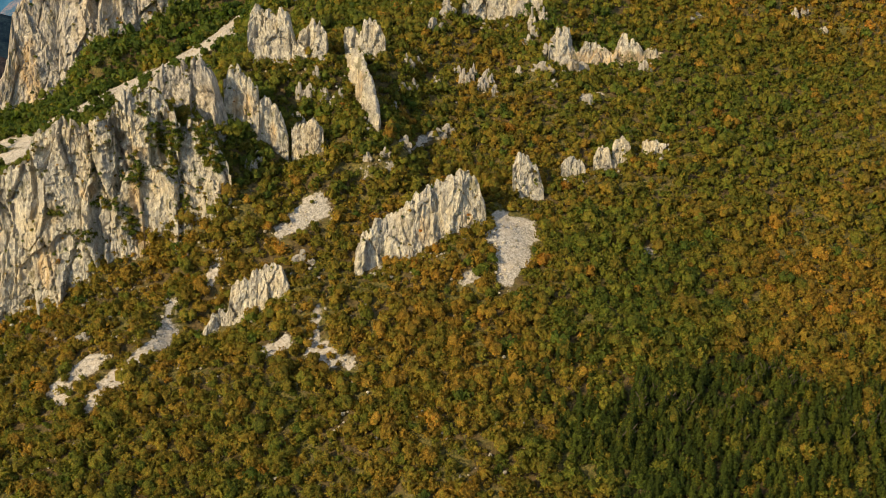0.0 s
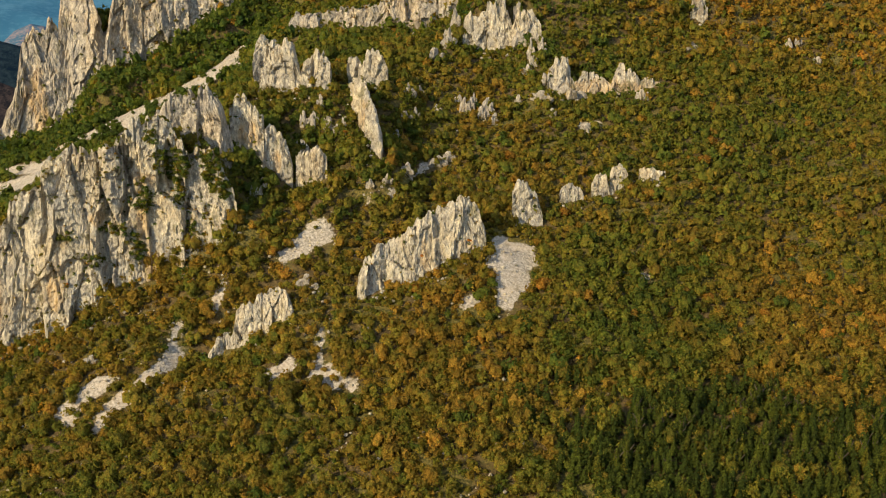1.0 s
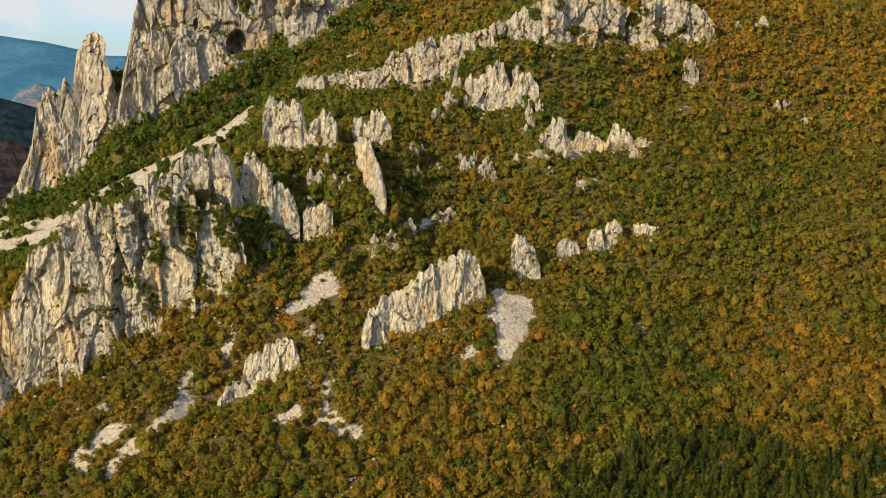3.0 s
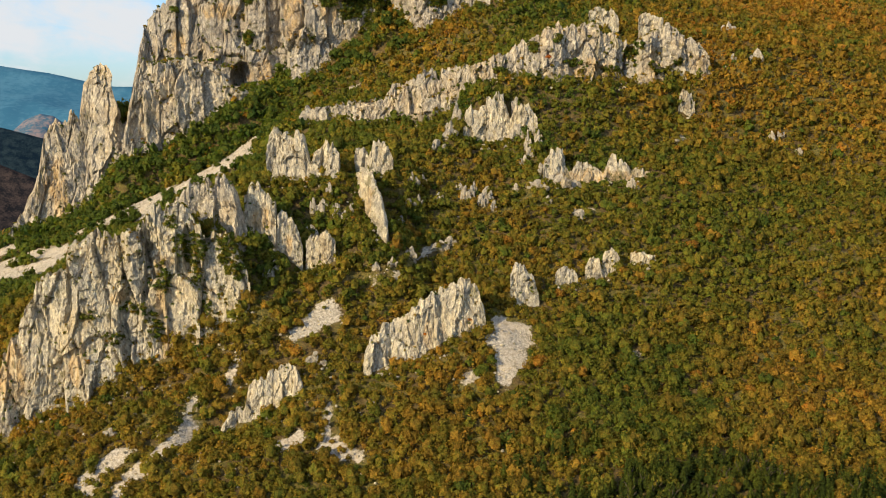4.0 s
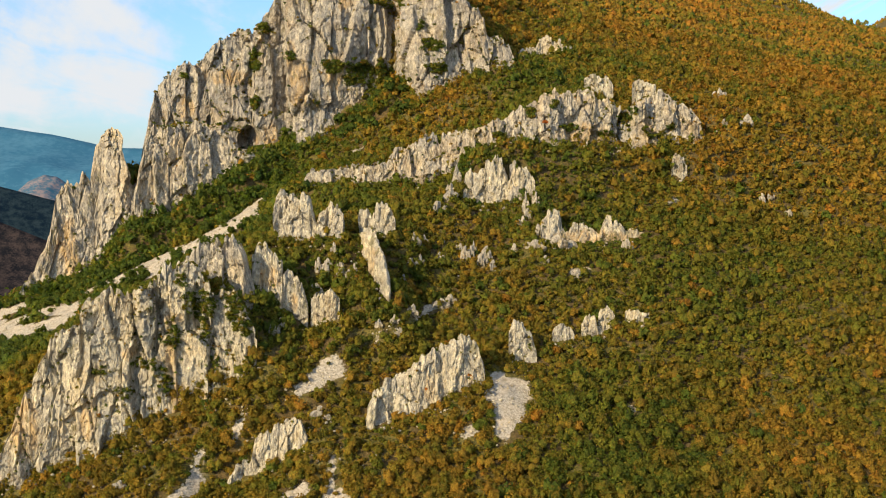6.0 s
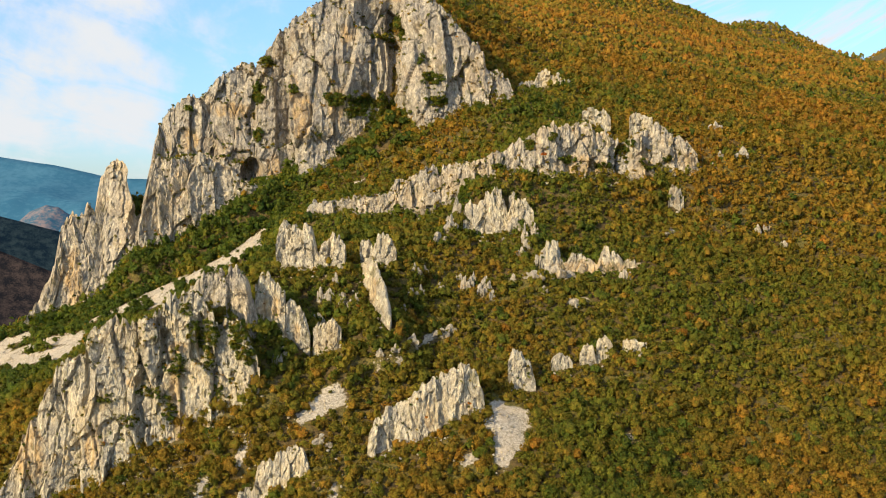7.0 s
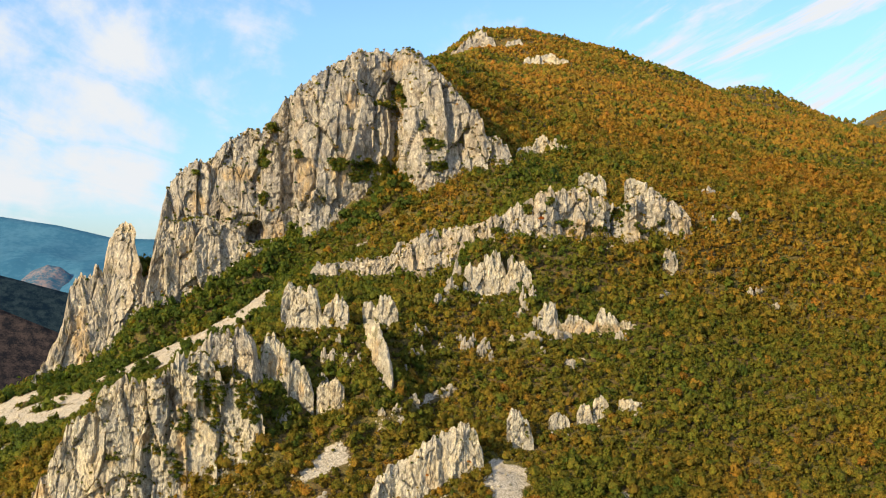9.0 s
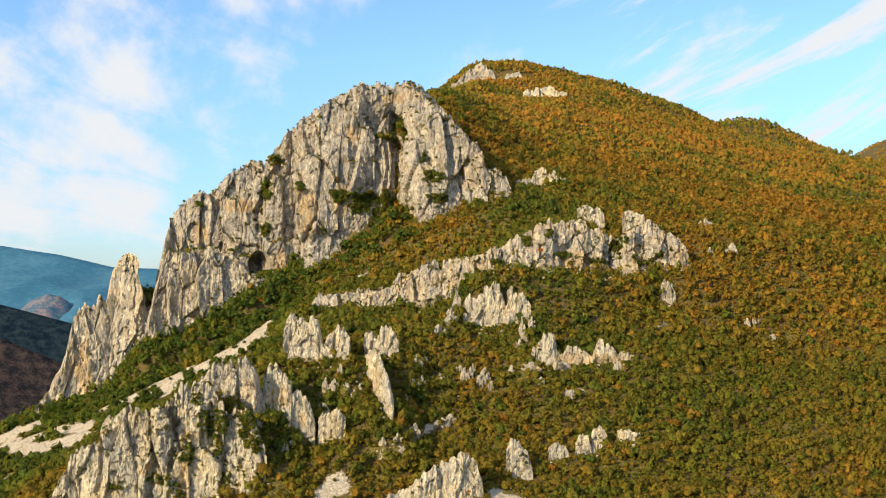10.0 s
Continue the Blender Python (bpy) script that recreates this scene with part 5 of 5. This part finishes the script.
def trunk_mesh(height, radius, seed):
    """A tapered trunk with three limbs, as triangles."""
    rng = np.random.RandomState(seed)
    tris = []

    def limb(a, b, ra, rb):
        a, b = np.array(a, float), np.array(b, float)
        d = (b - a) / np.linalg.norm(b - a)
        u = np.cross(d, (0.3, 0.9, 0.1))
        u /= np.linalg.norm(u)
        w = np.cross(d, u)
        ring = [(math.cos(k * math.tau / 6), math.sin(k * math.tau / 6)) for k in range(6)]
        lo = [a + ra * (c * u + s * w) for c, s in ring]
        hi = [b + rb * (c * u + s * w) for c, s in ring]
        for k in range(6):
            j = (k + 1) % 6
            tris.extend([lo[k], lo[j], hi[j], lo[k], hi[j], hi[k]])

    fork = (rng.uniform(-0.1, 0.1), rng.uniform(-0.1, 0.1), height * 0.5)
    limb((0, 0, -0.6), fork, radius, radius * 0.7)
    for k in range(3):
        ang = k * math.tau / 3 + rng.uniform(-0.5, 0.5)
        limb(fork, (math.cos(ang) * height * 0.3, math.sin(ang) * height * 0.3, height * rng.uniform(0.8, 1.0)), radius * 0.6, radius * 0.15)
    return np.array(tris)


def tree(name, label, category, seed, radius, height, tone, material, leaves=260, pine=False, group=""):
    ob = new(name)
    tagged(ob, label, category, group=group)
    bole = trunk_mesh(height * 0.8, 0.05 * height, seed)
    part("trunk", bole, np.arange(len(bole)).reshape(-1, 3), BARK, ob, "brown bark")
    rng = np.random.RandomState(seed)
    c, soft = conifer(leaves // 2, seed) if pine else crown(leaves, seed, 6, cover=0.19, bodies=5)
    top = 3.4 if pine else 1.75
    c = c * np.array([radius, radius, height / top])
    leaf = np.repeat(tone + rng.uniform(-0.07, 0.07, len(c) // 3), 3)
    part("crown", c, np.arange(len(c)).reshape(-1, 3), material, ob, smooth=True, normals=soft, tone=np.clip(leaf, 0, 1), depth_of_colour=np.full(len(c), rng.uniform(0.35, 0.75)))
    return ob


def stand(ob, x, y, turn=0.0, scale=1.0):
    z = float(ground(np.array([x]), np.array([y]))[0])
    m = Matrix.Translation((x, y, z)) @ Matrix.Rotation(turn, 4, "Z") @ Matrix.Scale(scale, 4)
    ob.matrix_basis = m
    return ob


def copy_to(ob, x, y, turn, scale):
    z = float(ground(np.array([x]), np.array([y]))[0])
    made = copy_thing(ob, Matrix.Translation((x, y, z)) @ Matrix.Rotation(turn, 4, "Z"))
    made.scale = (scale, scale, scale)
    return made


OAK = [tree("oak", "round olive green oak growing low on the slope", "tree", 500 + k, 1.9 + 0.2 * k, 3.4 + 0.4 * k, 0.34 + 0.10 * k, SCRUB, group="oaks low on the slope") for k in range(4)]
RUSTY = [tree("autumn_oak", "rusty orange autumn oak among green scrub", "tree", 520 + k, 2.0 + 0.3 * k, 3.6 + 0.5 * k, 0.70 + 0.06 * k, SCRUB, group="autumn oaks") for k in range(3)]
GREEN = [tree("hornbeam", "dark green bushy tree beside the gravel run", "tree", 540 + k, 2.4 + 0.3 * k, 4.2 + 0.5 * k, 0.10 + 0.06 * k, SCRUB, group="green trees by the gravel run") for k in range(3)]
FIR = [tree("pine", "dark green pine with drooping branches", "pine tree", 560 + k, 1.7 + 0.2 * k, 6.0 + 0.6 * k, 0.25 + 0.2 * k, PINE, leaves=320, pine=True, group="pines low on the slope") for k in range(3)]


def grow(kinds, count, seed, x0, x1, y0, y1, low, high, test=None, on_gravel=False):
    """Copies of some trees at random places in a stretch of the plan."""
    rng = np.random.RandomState(seed)
    made = 0
    while made < count:
        x, y = rng.uniform(x0, x1), rng.uniform(y0, y1)
        p = (np.array([x]), np.array([y]))
        if abs(x) > 0.47 * (y + 60) or (scree(*p)[0] > 0.35) != on_gravel or not (rock_clear(*p)[0] or kinds[0].name.startswith("ledge")) or (test and not test(*p)[0]):
            continue
        kind = kinds[made % len(kinds)]
        turn, scale = rng.uniform(0, 6.28), rng.uniform(low, high)
        if made < len(kinds):
            stand(kind, x, y, turn, scale)
        else:
            copy_to(kind, x, y, turn, scale)
        made += 1


grow(OAK, 110, 1, -135, 30, 236, 300, 0.75, 1.15)
grow(RUSTY, 40, 2, -20, 190, 300, 480, 0.7, 1.15)
grow(GREEN, 120, 3, -210, -85, 440, 548, 0.75, 1.3)
grow(FIR, 60, 4, 40, 145, 236, 272, 0.8, 1.2, lambda x, y: pine_zone(x, y) > 0.5)

SHRUB = [tree("gravel_shrub", "dark green shrub rooted in the gravel run", "bush", 600 + k, 1.5 + 0.3 * k, 2.2 + 0.3 * k, 0.16 + 0.1 * k, SCRUB, leaves=160, group="shrubs on the gravel run") for k in range(2)]
grow(SHRUB, 18, 8, -200, -95, 425, 530, 0.7, 1.3, on_gravel=True)
bush = tree("bush", "bright green bush beside the heart-shaped gravel patch", "bush", 580, 2.9, 4.8, 0.27, SCRUB, leaves=420)
stand(bush, 12.0, 307.5)
for k, (bx, by, size) in enumerate(((8.5, 310.0, 0.8), (15.5, 311.5, 0.75))):
    copy_to(bush, bx, by, k + 1.0, size)


# ---- boulders and small outcrops poking out of the scrub ----
def boulder(x, y, width, height, seed, label):
    rng = np.random.RandomState(seed)
    bm = bmesh.new()
    bmesh.ops.create_icosphere(bm, subdivisions=2, radius=1.0)
    ball = np.array([v.co[:] for v in bm.verts])
    tri = np.array([[v.index for v in f.verts] for f in bm.faces])
    bm.free()
    points, faces = [], []
    for k in range(4):
        p = ball.copy()
        planes = rng.normal(size=(14, 3)) * (1, 1, 0.6)
        planes /= np.linalg.norm(planes, axis=1, keepdims=True)
        for n, c in zip(planes, rng.uniform(0.40, 0.80, 14)):
            p -= np.clip(p @ n - c, 0, None)[:, None] * n
        p += 0.10 * np.stack([fbm(p[:, 0] * 3 + i * 9, p[:, 1] * 3, p[:, 2] * 2 + seed, 2) for i in range(3)], 1)
        part_of = (1.0, 0.75, 0.6, 0.45)[k]
        p *= np.array([width * rng.uniform(0.42, 0.6) * part_of ** 0.3, width * 0.4, height * 0.66 * part_of])
        p[:, 0] += (0, -0.45, 0.48, rng.uniform(-0.9, 0.9))[k] * width
        p[:, 1] += (0 if k == 0 else rng.uniform(-0.35, 0.15)) * width
        p[:, 2] += height * 0.30 * part_of
        faces.append(tri + len(ball) * k)
        points.append(p)
    p, faces = np.concatenate(points), np.concatenate(faces)
    ob = mesh_object("boulder", p, faces, WEATHERED, ochre=np.zeros(len(p)))
    ob.location = (x, y, float(ground(np.array([x]), np.array([y]))[0]))
    ob.rotation_euler = (0, 0, rng.uniform(-0.5, 0.5))
    return tagged(ob, label, "boulder", group="boulders in the scrub")


SPOTS = [(-14, 396, 3.0, 4.5), (-3, 398, 2.2, 3.5), (8, 402, 2.6, 6.5), (11, 404, 2.0, 5.5), (15, 400, 2.2, 5.0), (18, 405, 2.4, 6.0), (-18, 380, 2.0, 3.0), (2, 441, 4.0, 6.0), (163, 515, 4.5, 6.0), (146, 512, 3.0, 3.5), (158, 468, 2.0, 4.5), (56, 392, 3.0, 3.0), (-45, 316, 3.5, 4.0), (-112, 300, 2.5, 2.2), (30, 408, 2.0, 4.0)]
SPOTS += [(35, 425, 3.0, 4.5), (40, 442, 2.5, 5.0), (-15, 386, 3.0, 3.0), (-11, 390, 2.2, 3.5), (-3, 399, 2.5, 4.0), (6, 407, 2.5, 4.5), (12, 407, 1.8, 5.0), (16, 401, 2.4, 4.5), (19, 402, 1.6, 5.0), (-2, 375, 4.0, 3.2), (2, 378, 3.0, 3.0), (-13, 358, 3.0, 3.0), (-10, 366, 2.2, 2.6), (-50, 378, 2.5, 4.5), (-43, 376, 2.5, 4.0)]
SPOTS += [(-46, 371, 1.8, 4.0), (-53, 371, 3.0, 5.0), (-66, 346, 2.5, 5.0), (-64, 349, 2.0, 4.0), (-38, 375, 2.2, 4.5), (-10, 408, 2.5, 4.0), (-20, 350, 2.4, 2.4), (-26, 349, 2.0, 2.2), (63, 622, 5.0, 6.0), (72, 616, 4.0, 6.5), (52, 600, 4.0, 6.0), (47, 590, 5.0, 7.0)]
SPOTS += [(-4, 432, 5.0, 5.2), (5, 454, 2.4, 9.6), (2, 445, 2.8, 6.5), (32, 445, 3.1, 6.5), (37, 434, 2.3, 8.7), (42, 437, 2.3, 5.2), (20, 397, 1.9, 4.8), (-47, 383, 1.8, 4.6), (-44, 378, 1.8, 4.6),
          (-49, 379, 2.0, 4.1), (-40, 373, 1.8, 3.5), (-53, 378, 2.0, 5.1), (-72, 372, 2.6, 6.3), (-76, 374, 3.1, 5.6)]
SPOTS += [(33, 454, 2.9, 7.2), (36, 451, 2.8, 5.2), (33, 444, 3.9, 7.1), (42, 434, 2.2, 5.1), (38, 430, 2.2, 5.6), (44, 420, 4.3, 7.6), (49, 415, 5.8, 5.5), (56, 415, 5.3, 3.6), (40, 410, 6.5, 3.2),
          (73, 425, 2.7, 6.9), (81, 415, 2.7, 3.7), (112, 458, 5.0, 3.2), (157, 549, 4.9, 4.5), (151, 516, 2.3, 3.4), (43, 402, 2.6, 2.4), (163, 471, 2.5, 3.2), (169, 461, 2.1, 3.0)]
for k, (bx, by, bw, bh) in enumerate(SPOTS):
    boulder(bx, by, 1.15 * bw, bh + 1.3, 700 + k, "tall narrow pale limestone block poking out of scrub" if bh > 1.8 * bw else "rough pale limestone boulder poking out of scrub")

# trees on the wooded ledge under the great wall
LEDGE = tree("ledge_tree", "dark green tree crowded on a wooded cliff ledge", "tree", 590, 2.6, 4.8, 0.14, SCRUB, leaves=200, group="trees on the cliff ledge")
grow([LEDGE], 44, 9, -66, -22, 552, 574, 0.8, 1.4)


# bright shrubs rooted on the rocks
for k, (bx, by, bz, size, tone, text) in enumerate(((-78.5, 331, 155, 1.5, 0.20, "bright green ivy bush"), (-77, 330, 150, 1.3, 0.22, "bright green ivy bush"), (-79.5, 333, 159, 1.1, 0.24, "bright green ivy bush"),
                                                  (49, 468, 226, 1.6, 0.98, "crimson autumn bush"), (8.5, 321.5, 129, 0.8, 0.9, "rusty red bush"), (-7, 316.5, 125, 0.8, 0.95, "rusty red bush"), (-35, 355, 161, 1.0, 0.85, "rusty bush"))):
    shrub = tree("rock_bush", text + " rooted on a limestone ledge", "bush", 620 + k, size, size * 1.5, tone, SCRUB, leaves=140)
    shrub.location = (bx, by, bz)
